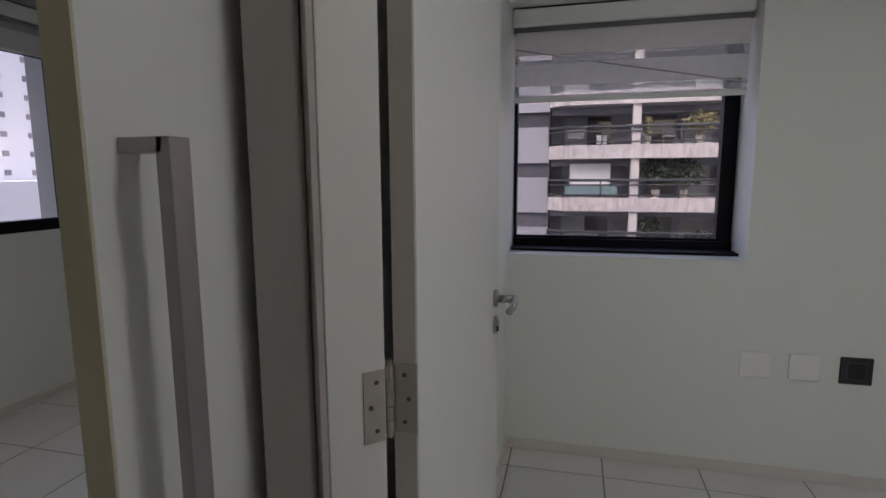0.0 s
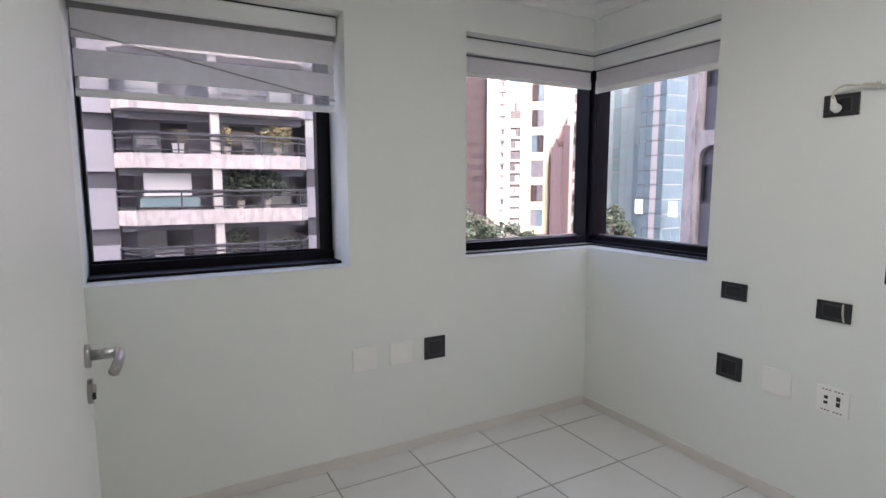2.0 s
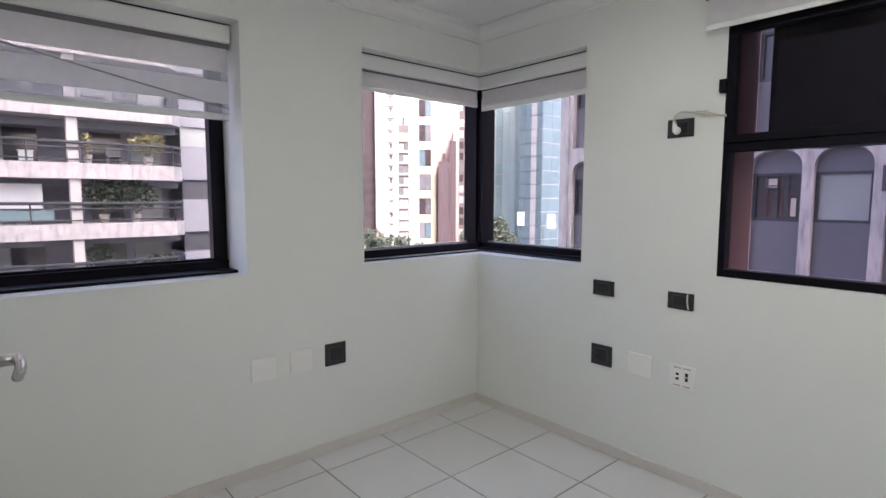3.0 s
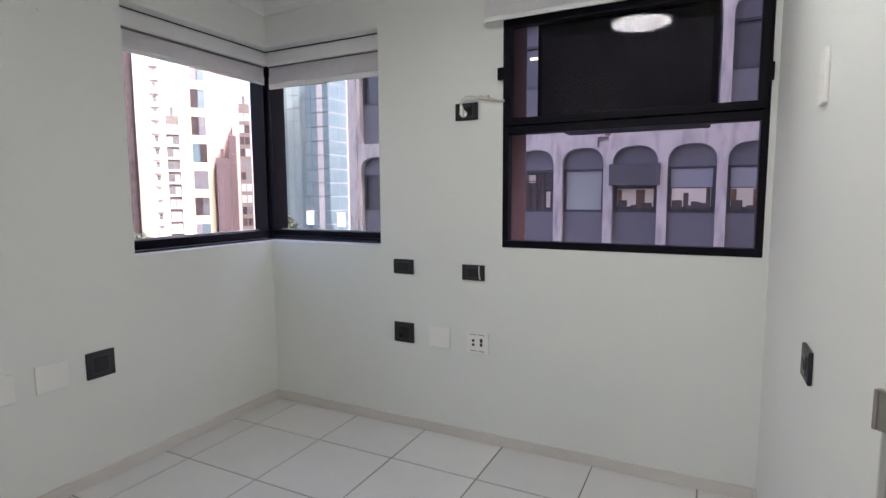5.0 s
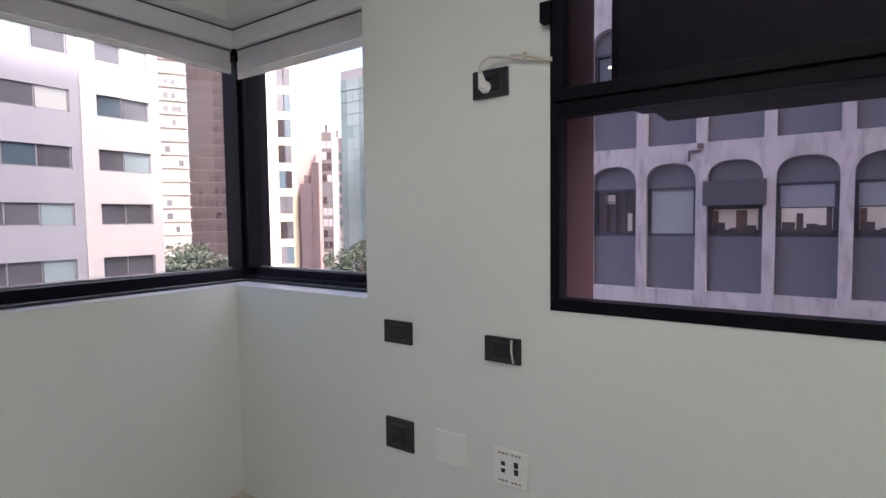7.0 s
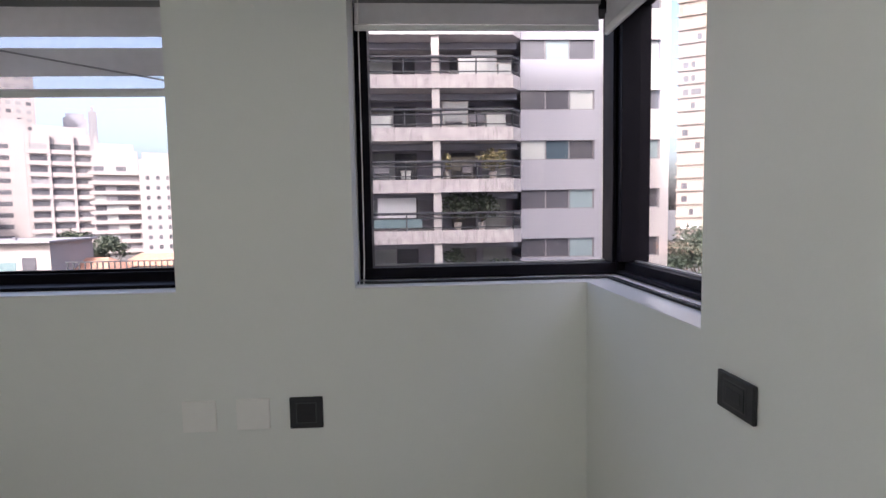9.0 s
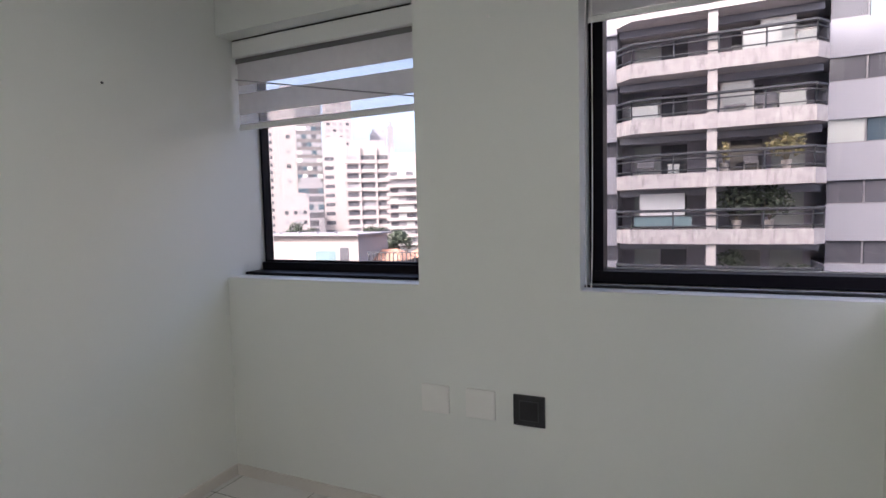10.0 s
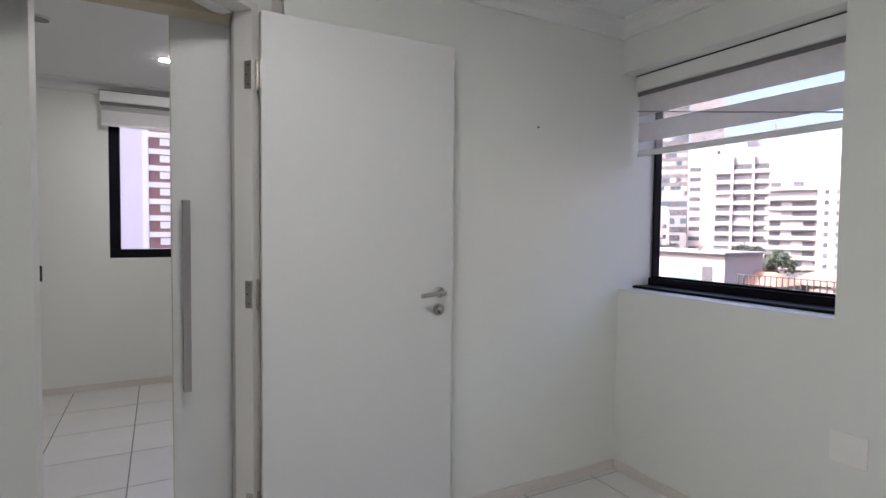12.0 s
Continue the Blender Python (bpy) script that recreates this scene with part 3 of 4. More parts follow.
# ---- switches, sockets, cover plates ----
def plate(kind, wall, u, z, w, h, label, category, group=""):
    """A wall plate. wall: 'n', 'e' or 's'; u: its place along the wall."""
    m = {"n": pose(u, 0, z), "e": pose(XE, u, z, 0, 0, -90), "s": pose(u, YS, z, 0, 0, 180), "f": pose(XF, u, z, 0, 0, 90)}[wall]
    t = thing({"blank": "cover_plate", "white": "cover_plate", "double": "power_socket", "switch": "light_switch"}.get(kind, "power_socket"), label, category, group=group)
    t.matrix_basis = m
    dark = kind in ("black", "blacksq", "cable")
    body = WHITEP if not dark else BLACKP
    part("plate", boxes((-w / 2, w / 2, -0.010, 0, -h / 2, h / 2), bev=0.003), body, t)
    if dark:
        iw, ih = w * 0.56, h * 0.6
        part("insert", boxes((-iw / 2, iw / 2, -0.0125, -0.0095, -ih / 2, ih / 2), bev=0.001), BLACKS, t, "glossy black insert")
        part("trim_line", boxes((-iw / 2 - 0.004, iw / 2 + 0.004, -0.0108, -0.0095, -ih / 2 - 0.004, ih / 2 + 0.004)), mat("dark_grey_trim", (0.05, 0.05, 0.055), 0.4), t)
        if kind == "black":
            part("key", boxes((-iw * 0.35, iw * 0.35, -0.014, -0.012, -ih * 0.25, ih * 0.25), bev=0.001), BLACKP, t)
    if kind == "double":
        for sx in (-0.022, 0.022):
            for k, sz in enumerate((-0.010, 0.012)):
                part("pin_hole", boxes((sx - 0.007, sx + 0.007, -0.0112, -0.0095, sz - 0.006, sz + 0.006 * (1 + (sx > 0)))), DARKH, t)
            for sz in (-0.042, 0.044):
                for q in (-0.012, 0.0, 0.012):
                    part("marking", boxes((sx + q - 0.004, sx + q + 0.004, -0.0106, -0.0098, sz - 0.0025, sz + 0.0025)), mat("grey_print", (0.30, 0.22, 0.20), 0.7), t)
    if kind == "switch":
        part("rocker", boxes((-w * 0.28, w * 0.28, -0.0115, -0.009, -h * 0.3, h * 0.3), bev=0.001), WHITEP, t)
    if kind == "cable":
        part("white_cord", tube([(w * 0.28, -0.013, h / 2 - 0.004), (w * 0.29, -0.017, 0), (w * 0.33, -0.013, -h / 2 + 0.006)], 0.0035, 6), CORD, t, "white cord across the plate")
    return t


plate("white", "n", 1.128, 0.535, 0.124, 0.118, "white square blank cover plate on the wall", "cover plate", "white plates")
plate("white", "n", 1.326, 0.537, 0.124, 0.118, "white square blank cover plate on the wall", "cover plate", "white plates")
plate("blacksq", "n", 1.524, 0.536, 0.124, 0.120, "black square socket plate on the wall", "power socket")
plate("black", "e", -0.953, 0.899, 0.124, 0.080, "black switch plate below the corner window", "power socket")
plate("cable", "e", -1.366, 0.890, 0.124, 0.080, "black plate with a white cord across it", "power socket")
plate("blacksq", "e", -0.953, 0.534, 0.124, 0.112, "black square plate low on the wall", "power socket")
plate("white", "e", -1.172, 0.534, 0.124, 0.112, "white square blank cover plate on the wall", "cover plate", "white plates")
plate("double", "e", -1.390, 0.526, 0.120, 0.112, "white socket plate with two pin outlets", "power socket")
up = plate("blacksq", "e", -1.330, 1.697, 0.122, 0.084, "black socket plate with a white plug in it", "power socket")
plate("switch", "s", 1.612, 1.541, 0.066, 0.122, "white light switch plate on the wall", "light switch")
plate("black", "s", 1.600, 0.885, 0.100, 0.078, "black oblong socket plate on the wall", "power socket")
plate("blacksq", "f", -3.06, 0.95, 0.08, 0.12, "small black plate in the next room", "power socket")

plug = thing("plug_and_cable", "white plug with a cable looping to the window", "cable", (XE, -1.315, 1.70))
pinv = Matrix.Translation((-XE, 1.315, -1.70))


def at_plug(bm):
    bm.transform(pinv)
    return bm


pb = cyl(bmesh.new(), (XE - 0.010, -1.318, 1.685), (XE - 0.028, -1.316, 1.69), 0.018, 16, 0.016)
cyl(pb, (XE - 0.026, -1.316, 1.682), (XE - 0.036, -1.312, 1.73), 0.015, 14, 0.006)
part("plug_body", at_plug(pb), WHITEP, plug)
part("cable", at_plug(tube([(XE - 0.04, -1.315, 1.72), (XE - 0.042, -1.318, 1.745), (XE - 0.036, -1.345, 1.765), (XE - 0.022, -1.39, 1.760), (XE - 0.012, -1.44, 1.748), (XE - 0.010, -1.50, 1.738), (XE - 0.006, -1.53, 1.736)], 0.0042, 8)), CORD, plug, smooth=True)
part("second_cable", at_plug(tube([(XE - 0.014, -1.40, 1.765), (XE - 0.016, -1.44, 1.758), (XE - 0.012, -1.49, 1.742), (XE - 0.006, -1.53, 1.730)], 0.0042, 8)), CORD, plug, smooth=True)
part("cable_tie", at_plug(boxes((XE - 0.024, XE - 0.004, -1.452, -1.444, 1.742, 1.766), bev=0.002)), CORD, plug)

# wall plugs, screws and nail holes
for x, z in ((1.384, 2.03), ):
    n = thing("wall_plug", "small white screw plug in the wall", "wall plug", (x, 0, z))
    part("cap", cyl(bmesh.new(), (0, 0.0, 0), (0, -0.004, 0), 0.006, 10), mat("plug_white", (0.85, 0.83, 0.80), 0.5), n)
n = thing("wall_plug", "small dark nail hole in the wall", "wall plug", (0, -0.571, 1.835))
part("cap", cyl(bmesh.new(), (0, 0, 0), (0.003, 0, 0), 0.005, 10), DARKH, n)
n = thing("wall_plug", "small dark nail in the wall", "wall plug", (1.93, YS, 2.06))
part("cap", cyl(bmesh.new(), (0, 0, 0), (0, 0.006, 0), 0.005, 10), DARKH, n)

# ---- ceiling lamps ----
def disc_lamp(x, y, r, label, light=LAMPG, deep=0.03):
    t = thing("ceiling_light", label, "ceiling light", (x, y, H))
    ring = cyl(bmesh.new(), (0, 0, 0), (0, 0, -deep), r, 40)
    part("housing", ring, WHITEP, t)
    part("diffuser", cyl(bmesh.new(), (0, 0, -deep - 0.0005), (0, 0, -deep - (0.006 if r > 0.1 else 0.0012)), r * 0.9, 40), light, t, "frosted diffuser")


disc_lamp(1.29, -1.98, 0.20, "round white ceiling panel light, switched on")
disc_lamp(-1.943, -2.184, 0.032, "small round ceiling downlight, switched on", SPOTG, 0.006)
disc_lamp(-1.471, -2.789, 0.055, "small round ceiling downlight, switched off", SPOTOFF, 0.012)

# ---- the black box outside the tinted window ----
ac = thing("outdoor_unit", "black boxy outdoor unit hung outside the window", "outdoor unit", (XE + 0.33, -2.045, 1.62))
bb = boxes((XE + 0.12, XE + 0.42, -2.445, -1.645, 1.625, 2.75), bev=0.03)
bb.transform(Matrix.Translation((-XE - 0.33, 2.045, -1.62)))
part("body", bb, BLACKF, ac)
bb = boxes((XE + 0.14, XE + 0.44, -2.42, -1.735, 1.60, 1.625), bev=0.01)
bb.transform(Matrix.Translation((-XE - 0.33, 2.045, -1.62)))
part("drip_tray", bb, BLACKF, ac)

# ---- outdoors ----
GZ = -11.5
g = boxes((-1500, 1500, -1500, 1500, GZ - 0.5, GZ))
struct("ground", g, ASPHALT, "grey street ground far below", "ground")

# unseen masses, sized so that their shadow covers the facades to north and east
own = thing("own_tower", "unseen upper floors and rear blocks of the flat's tower, sized to cast shade", "building", kind="structure")
part("upper_floors", boxes((XF - T, XE + T, YB, T, 2.72, 35.5)), RENDERW, own)
part("middle_block", boxes((-24, XE + T, -15, YB - 0.14, GZ, 41.5)), RENDERW, own)
part("rear_block", boxes((-24, XE + T, -62, -15.1, GZ, 46)), RENDERW, own)
part("lower_floors", boxes((XF - T, XE + T, YB, T, GZ, -0.32)), RENDERW, own)


def wins(parent, xs, zs, w, h, y, depth, materials, name="window", frame=None, seed=1):
    """Rows of windows on a face that looks to -y; each a thin proud box on shared meshes."""
    rnd = random.Random(seed)
    protos = [mesh_of(name, boxes((-w / 2, w / 2, -0.03, depth, 0, h)), m) for m in materials]
    for z in zs:
        for x in xs:
            o = new(name, rnd.choice(protos))
            o.parent, o.location = parent, (x, y, z)


# -- the balcony building to the north --
NB, PB, P0 = 26.6, 25.5, 2.19            # wall face, balcony front, underside of one balcony
STOREY = 2.66
apt = thing("apartment_building", "pale apartment building with stacked balconies and plants", "building", (6, NB, GZ))
ai = Matrix.Translation((-6, -NB, -GZ))


def at_apt(bm):
    bm.transform(ai)
    return bm


floors = [P0 + STOREY * k for k in range(-4, 6)]
BX0, BX1 = -1.05, 7.75
for z in floors:
    # recess behind the balconies stays open; bands of wall between the window rows
    for q in ((-9, BX0, NB, NB + 3, z - 0.17, z + 1.71), (BX1, 12.3, NB, NB + 3, z + 0.09, z + 1.70), (11.86, 12.3, NB, NB + 3, z - 0.96, z + 0.09)):
        part("wall", at_apt(boxes(q)), LILAC, apt)
    # beyond x = 12.3 the whiter material carries the sunlight on the wall
    for q in ((12.3, 16.0, NB - 0.06, NB + 3, z + 0.09, z + 1.70), (12.3, 13.0, NB - 0.06, NB + 3, z - 0.96, z + 0.09), (15.5, 16.0, NB - 0.06, NB + 3, z - 0.96, z + 0.09)):
        part("end_wall", at_apt(boxes(q)), RENDERW, apt, "end wall coloured whiter for the sun on it")
part("core", at_apt(boxes((-9, 16.0, NB + 3, NB + 12, GZ, floors[-1] + 2.6), (-9, BX0, NB + 0.35, NB + 2.9, GZ, floors[-1] + 1.7))), LILAC, apt)
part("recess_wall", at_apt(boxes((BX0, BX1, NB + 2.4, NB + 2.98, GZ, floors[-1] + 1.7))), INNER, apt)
for z in floors:
    sl = bmesh.new()
    pts = [(BX0, NB + 2.4), (BX0, NB - 0.35), (BX0 + 0.75, PB), (BX1 - 0.55, PB), (BX1, NB - 0.35), (BX1, NB + 2.4)]
    lo, hi = [sl.verts.new((x, y, z)) for x, y in pts], [sl.verts.new((x, y, z + 0.68)) for x, y in pts]
    sl.faces.new(lo), sl.faces.new(hi)
    for i in range(6):
        sl.faces.new((lo[i], lo[(i + 1) % 6], hi[(i + 1) % 6], hi[i]))
    part("balcony", at_apt(sl), BALC, apt, "stained concrete balcony slab")
    rail = bmesh.new()
    zr = z + 0.68
    run = [(BX0, NB - 0.3), (BX0 + 0.78, PB + 0.06), (BX1 - 0.58, PB + 0.06), (BX1 - 0.04, NB - 0.3)]
    for (x0, y0), (x1, y1) in zip(run, run[1:]):
        for dz, r in ((0.90, 0.07), (0.66, 0.035), (0.16, 0.03)):
            cyl(rail, (x0, y0, zr + dz), (x1, y1, zr + dz), r, 6)
        n = max(1, round(math.hypot(x1 - x0, y1 - y0) / 1.9))
        for k in range(n + 1):
            x, y = x0 + (x1 - x0) * k / n, y0 + (y1 - y0) * k / n
            cyl(rail, (x, y, zr), (x, y, zr + 0.9), 0.04, 6)
    part("railing", at_apt(rail), RAILM, apt, "dark metal balcony railing")
    part("column", at_apt(boxes((3.02, 3.42, PB + 0.12, PB + 0.6, zr, zr + STOREY - 0.68))), RENDERW, apt, "white round-edged column")
    if abs(z - P0 + STOREY) < 0.1:
        part("rail_glass", at_apt(boxes((BX0 + 0.9, 2.4, PB + 0.08, PB + 0.1, zr + 0.18, zr + 0.62))), TEAL, apt, "teal glass infill of the railing")
    part("ceiling_beam", at_apt(boxes((BX0 + 0.1, BX1 - 0.1, NB + 0.2, NB + 0.5, zr + STOREY - 1.02, zr + STOREY - 0.70))), LILAC, apt)
    for (a, b), m in zip(((-0.4, 0.9), (0.95, 2.2), (4.2, 5.6), (6.0, 7.4)), (PALEG, NIGHT, NIGHT, PALEG)):
        part("balcony_door", at_apt(boxes((a, b, NB + 2.33, NB + 2.4, zr, zr + 1.7))), m, apt)
    for k, (a, b) in enumerate(((BX1 + 0.1, 9.2), (9.25, 10.5), (10.55, 11.84), (13.02, 14.2), (14.25, 15.48))):
        m = (PALEG, NIGHT, NIGHT, TEALD, NIGHT, TEALL, NIGHT)[(k * 3 + int(z * 3)) % 7]
        w_ = part("window", at_apt(boxes((a, b, NB + 0.12, NB + 0.2, z - 0.95, z + 0.08))), m, apt)
        part("window_frame", at_apt(boxes((b - 0.05, b + 0.01, NB + 0.07, NB + 0.118, z - 0.95, z + 0.08), (a, b - 0.05, NB + 0.07, NB + 0.118, z - 0.955, z - 0.90))), GREYP, w_)
    for k, (a, b) in enumerate(((-8.8, -5.3), (-5.2, -3.2), (-3.1, BX0 - 0.02))):
        part("window", at_apt(boxes((a, b, NB + 0.15, NB + 0.24, z - 0.93, z - 0.17))), (NIGHT, TEALD, NIGHT)[k], apt)
zs2 = P0 + 0.68 - STOREY
part("shutter", at_apt(boxes((0.05, 2.1, NB - 0.2, NB - 0.14, zs2 + 0.45, zs2 + 1.75))), SHUT, apt, "closed white roller screen on a balcony")


def leaf_cloud(bm, centre, size, n, leaf, rnd):
    for _ in range(n):
        d = Vector((rnd.gauss(0, 1), rnd.gauss(0, 1), rnd.gauss(0, 1)))
        d = d.normalized() * (rnd.random() ** 0.45)
        p = Vector(centre) + Vector((d.x * size[0], d.y * size[1], d.z * size[2]))
        q = Euler((rnd.uniform(0, 6), rnd.uniform(0, 6), rnd.uniform(0, 6))).to_matrix()
        s = leaf * rnd.uniform(0.6, 1.4)
        vs = [bm.verts.new(p + q @ Vector(v) * s) for v in ((0, -1, 0), (0.45, 0, 0.12), (0, 1, 0), (-0.45, 0, 0.12))]
        bm.faces.new(vs)


def balcony_plant(x, y, z, size, n, leaf, material, label, seed):
    rnd = random.Random(seed)
    t = thing("potted_plant", label, "plant", (x, y, z))
    part("pot", cyl(bmesh.new(), (0, 0, 0), (0, 0, 0.4), 0.16, 12, 0.22), POT, t)
    st = bmesh.new()
    for k in range(5):
        cyl(st, (0, 0, 0.35), (rnd.uniform(-1, 1) * size[0] * 0.6, rnd.uniform(-1, 1) * size[1] * 0.5, 0.5 + size[2] * rnd.uniform(0.6, 1.6)), 0.02, 5, 0.008)
    part("stem", st, BARK, t)
    bm = bmesh.new()
    leaf_cloud(bm, (0, 0, 0.5 + size[2]), size, n, leaf, rnd)
    part("foliage", bm, material, t)


zt = P0 + 0.68
balcony_plant(6.2, PB + 0.5, zt, (0.85, 0.4, 0.55), 260, 0.14, LEAFY, "balcony plant with yellow-green leaves", 3)
balcony_plant(3.75, PB + 0.5, zt, (0.28, 0.25, 0.45), 70, 0.11, LEAFY, "small yellowish plant beside the column", 4)
balcony_plant(4.3, PB + 0.6, zt - STOREY, (0.85, 0.4, 0.8), 420, 0.12, LEAF, "lush green plants on a balcony", 5)
balcony_plant(5.6, PB + 0.6, zt - STOREY, (1.0, 0.4, 0.75), 420, 0.12, LEAF, "lush green plants on a balcony", 6)
balcony_plant(4.1, PB + 0.6, zt - 2 * STOREY, (0.6, 0.4, 0.65), 220, 0.12, LEAF, "green climbing plant on a balcony", 7)
balcony_plant(6.6, PB + 0.6, zt - 2 * STOREY, (0.8, 0.4, 0.3), 150, 0.12, LEAF, "low green plants on a balcony", 8)
for x, z, w in ((0.3, zt, 0.8), (4.9, zt, 0.6), (5.6, zt + STOREY, 1.1), (4.2, zt + STOREY, 0.9), (0.9, zt - STOREY, 0.5), (1.0, zt - 2 * STOREY, 1.3)):
    t = thing("balcony_chair", "grey garden chair on a balcony", "chair", (x, PB + 0.9, z))
    part("seat", boxes((-w / 2, w / 2, 0, 0.45, 0.38, 0.46), bev=0.01), GREYP, t)
    part("backrest", boxes((-w / 2, w / 2, 0.42, 0.48, 0.46, 0.85), bev=0.01), GREYP, t)
    for sx in (-1, 1):
        for yy in (0.03, 0.42):
            part("leg", boxes((sx * (w / 2 - 0.03) - 0.02, sx * (w / 2 - 0.03) + 0.02, yy, yy + 0.04, 0, 0.38)), GREYP, t)
for x, z, w, h in ((0.25, zt + STOREY, 1.3, 0.75), (6.4, zt + STOREY, 1.0, 0.8), (5.2, zt + 2 * STOREY, 1.5, 1.0), (6.9, zt + 2 * STOREY, 0.7, 0.7), (1.6, zt, 0.5, 0.5)):
    t = thing("balcony_cabinet", "pale low cabinet standing on a balcony", "cabinet", (x, PB + 0.55, z))
    part("body", boxes((-w / 2, w / 2, 0, 0.5, 0.06, h - 0.04), bev=0.015), PALEG, t)
    part("top", boxes((-w / 2 - 0.03, w / 2 + 0.03, -0.03, 0.53, h - 0.04, h), bev=0.01), RENDERW, t)
    for sx in (-1, 1):
        part("foot", boxes((sx * (w / 2 - 0.08) - 0.04, sx * (w / 2 - 0.08) + 0.04, 0.05, 0.45, 0, 0.06)), GREYP, t)
for x, z in ((4.3, zt + STOREY), (5.9, zt + 2 * STOREY)):
    t = thing("folding_screen", "pale framed glass screen on a balcony", "screen", (x, PB + 1.3, z))
    part("panel", boxes((-0.62, 0.62, 0.01, 0.04, 0.08, 1.5)), PALEG, t)
    part("frame", boxes((-0.70, -0.62, 0, 0.06, 0, 1.58), (0.62, 0.70, 0, 0.06, 0, 1.58), (-0.62, 0.62, 0, 0.06, 1.5, 1.58), (-0.62, 0.62, 0, 0.06, 0, 0.08), bev=0.005), RENDERW, t)

# -- the arcaded office building to the east --
AX, BAY, AZ = 13.3, 1.21, 3.10           # face, width of a bay, storey
arc = thing("arcade_building", "weathered concrete building with rows of round-arched windows", "building", (AX, 0, GZ))
arci = Matrix.Translation((-AX, 0, -GZ))


def at_arc(bm):
    bm.transform(arci)
    return bm


def arch_bay():
    """One bay of the concrete face: two half piers and a round arch, bay centre at y = 0, arch crown at z = 0."""
    bm = bmesh.new()
    hw, ow, rise, bot, top = BAY / 2, 0.50, 0.42, -2.71, 0.25
    curve = [(-ow, bot)] + [(-ow * math.cos(a) ** 0.8 if math.cos(a) > 0 else ow * (-math.cos(a)) ** 0.8, -rise + rise * math.sin(a) ** 0.8) for a in (math.pi * k / 14 for k in range(15))] + [(ow, bot)]
    outer = [(-hw, bot)] + [(-hw + 2 * hw * k / 14, top) for k in range(15)] + [(hw, bot)]
    cols = []
    for x in (0.0, 0.26):
        cols.append(([bm.verts.new((x, y, z)) for y, z in curve], [bm.verts.new((x, y, z)) for y, z in outer]))
    (c0, o0), (c1, o1) = cols
    for i in range(len(curve) - 1):
        bm.faces.new((c0[i], c0[i + 1], o0[i + 1], o0[i]))
        bm.faces.new((c0[i], c1[i], c1[i + 1], c0[i + 1]))
    return bm


SHUTB = mat("bluish_screen", (0.34, 0.36, 0.40), 0.7, var=0.1, scale=4)
face = mesh_of("arch_bay", arch_bay(), CONC)
sillm = mesh_of("apron_panel", boxes((0.20, 0.28, -BAY / 2, BAY / 2, -2.74, -1.56)), ARCP)
tymp = mesh_of("arch_panel", boxes((0.20, 0.28, -0.52, 0.52, -0.50, 0.02)), ARCP)
dark = mesh_of("window", boxes((0.27, 0.33, -0.50, 0.50, -1.56, -0.50)), NIGHT)
shade = mesh_of("window", boxes((0.24, 0.30, -0.46, 0.46, -1.50, -0.52)), PALEG)
frm = mesh_of("window_frame", boxes((0.19, 0.25, -0.50, -0.43, -1.56, -0.50), (0.19, 0.25, 0.43, 0.50, -1.56, -0.50), (0.19, 0.25, -0.43, 0.43, -1.56, -1.50), (0.19, 0.25, -0.43, 0.43, -0.56, -0.50)), RAILM)
half = mesh_of("roller_screen", boxes((0.215, 0.235, -0.43, 0.43, -0.98, -0.56)), mat("pale_screen", (0.30, 0.31, 0.34), 0.7))
# cream colour carries the light of the rooms behind the windows
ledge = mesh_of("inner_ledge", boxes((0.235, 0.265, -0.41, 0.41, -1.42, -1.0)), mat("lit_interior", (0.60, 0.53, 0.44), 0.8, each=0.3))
door_ = mesh_of("inner_door", boxes((0.225, 0.262, -0.22, -0.02, -1.48, -1.02), (0.225, 0.262, 0.30, 0.40, -1.48, -1.02)), mat("brown_interior_wood", (0.13, 0.075, 0.05), 0.6))
door2 = mesh_of("inner_door", boxes((0.225, 0.262, -0.40, -0.31, -1.48, -0.95), (0.225, 0.262, 0.05, 0.16, -1.48, -1.1), (0.23, 0.262, -0.18, 0.0, -1.48, -1.3)), mat("dark_interior_wood", (0.07, 0.05, 0.045), 0.6))
shelf = mesh_of("inner_shelf", boxes(*[(0.245, 0.268, -0.40, 0.40, z, z + 0.05) for z in (-1.42, -1.2, -0.98, -0.78)], (0.245, 0.268, -0.1, -0.04, -1.5, -0.6), (0.24, 0.268, 0.15, 0.3, -1.4, -0.95)), mat("brown_shelf", (0.10, 0.055, 0.05), 0.7))
# pale boxes for the lit spots on the shelf; brightness is only their colour
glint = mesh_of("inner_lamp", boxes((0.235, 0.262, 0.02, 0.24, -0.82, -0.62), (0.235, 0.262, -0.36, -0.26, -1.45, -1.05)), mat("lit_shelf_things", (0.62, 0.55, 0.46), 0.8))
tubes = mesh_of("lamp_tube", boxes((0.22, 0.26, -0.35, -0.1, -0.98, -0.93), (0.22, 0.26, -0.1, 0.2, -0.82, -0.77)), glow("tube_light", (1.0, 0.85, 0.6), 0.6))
low = mesh_of("roller_screen", boxes((0.215, 0.235, -0.43, 0.43, -1.46, -0.92)), SHUTB)
clutter = mesh_of("inner_furniture", boxes((0.222, 0.262, -0.38, -0.12, -1.49, -1.33), (0.222, 0.262, 0.18, 0.40, -1.49, -1.27), (0.222, 0.262, -0.05, 0.1, -1.49, -1.38), bev=0.006), mat("dusky_furniture", (0.06, 0.05, 0.05), 0.7, each=0.5))
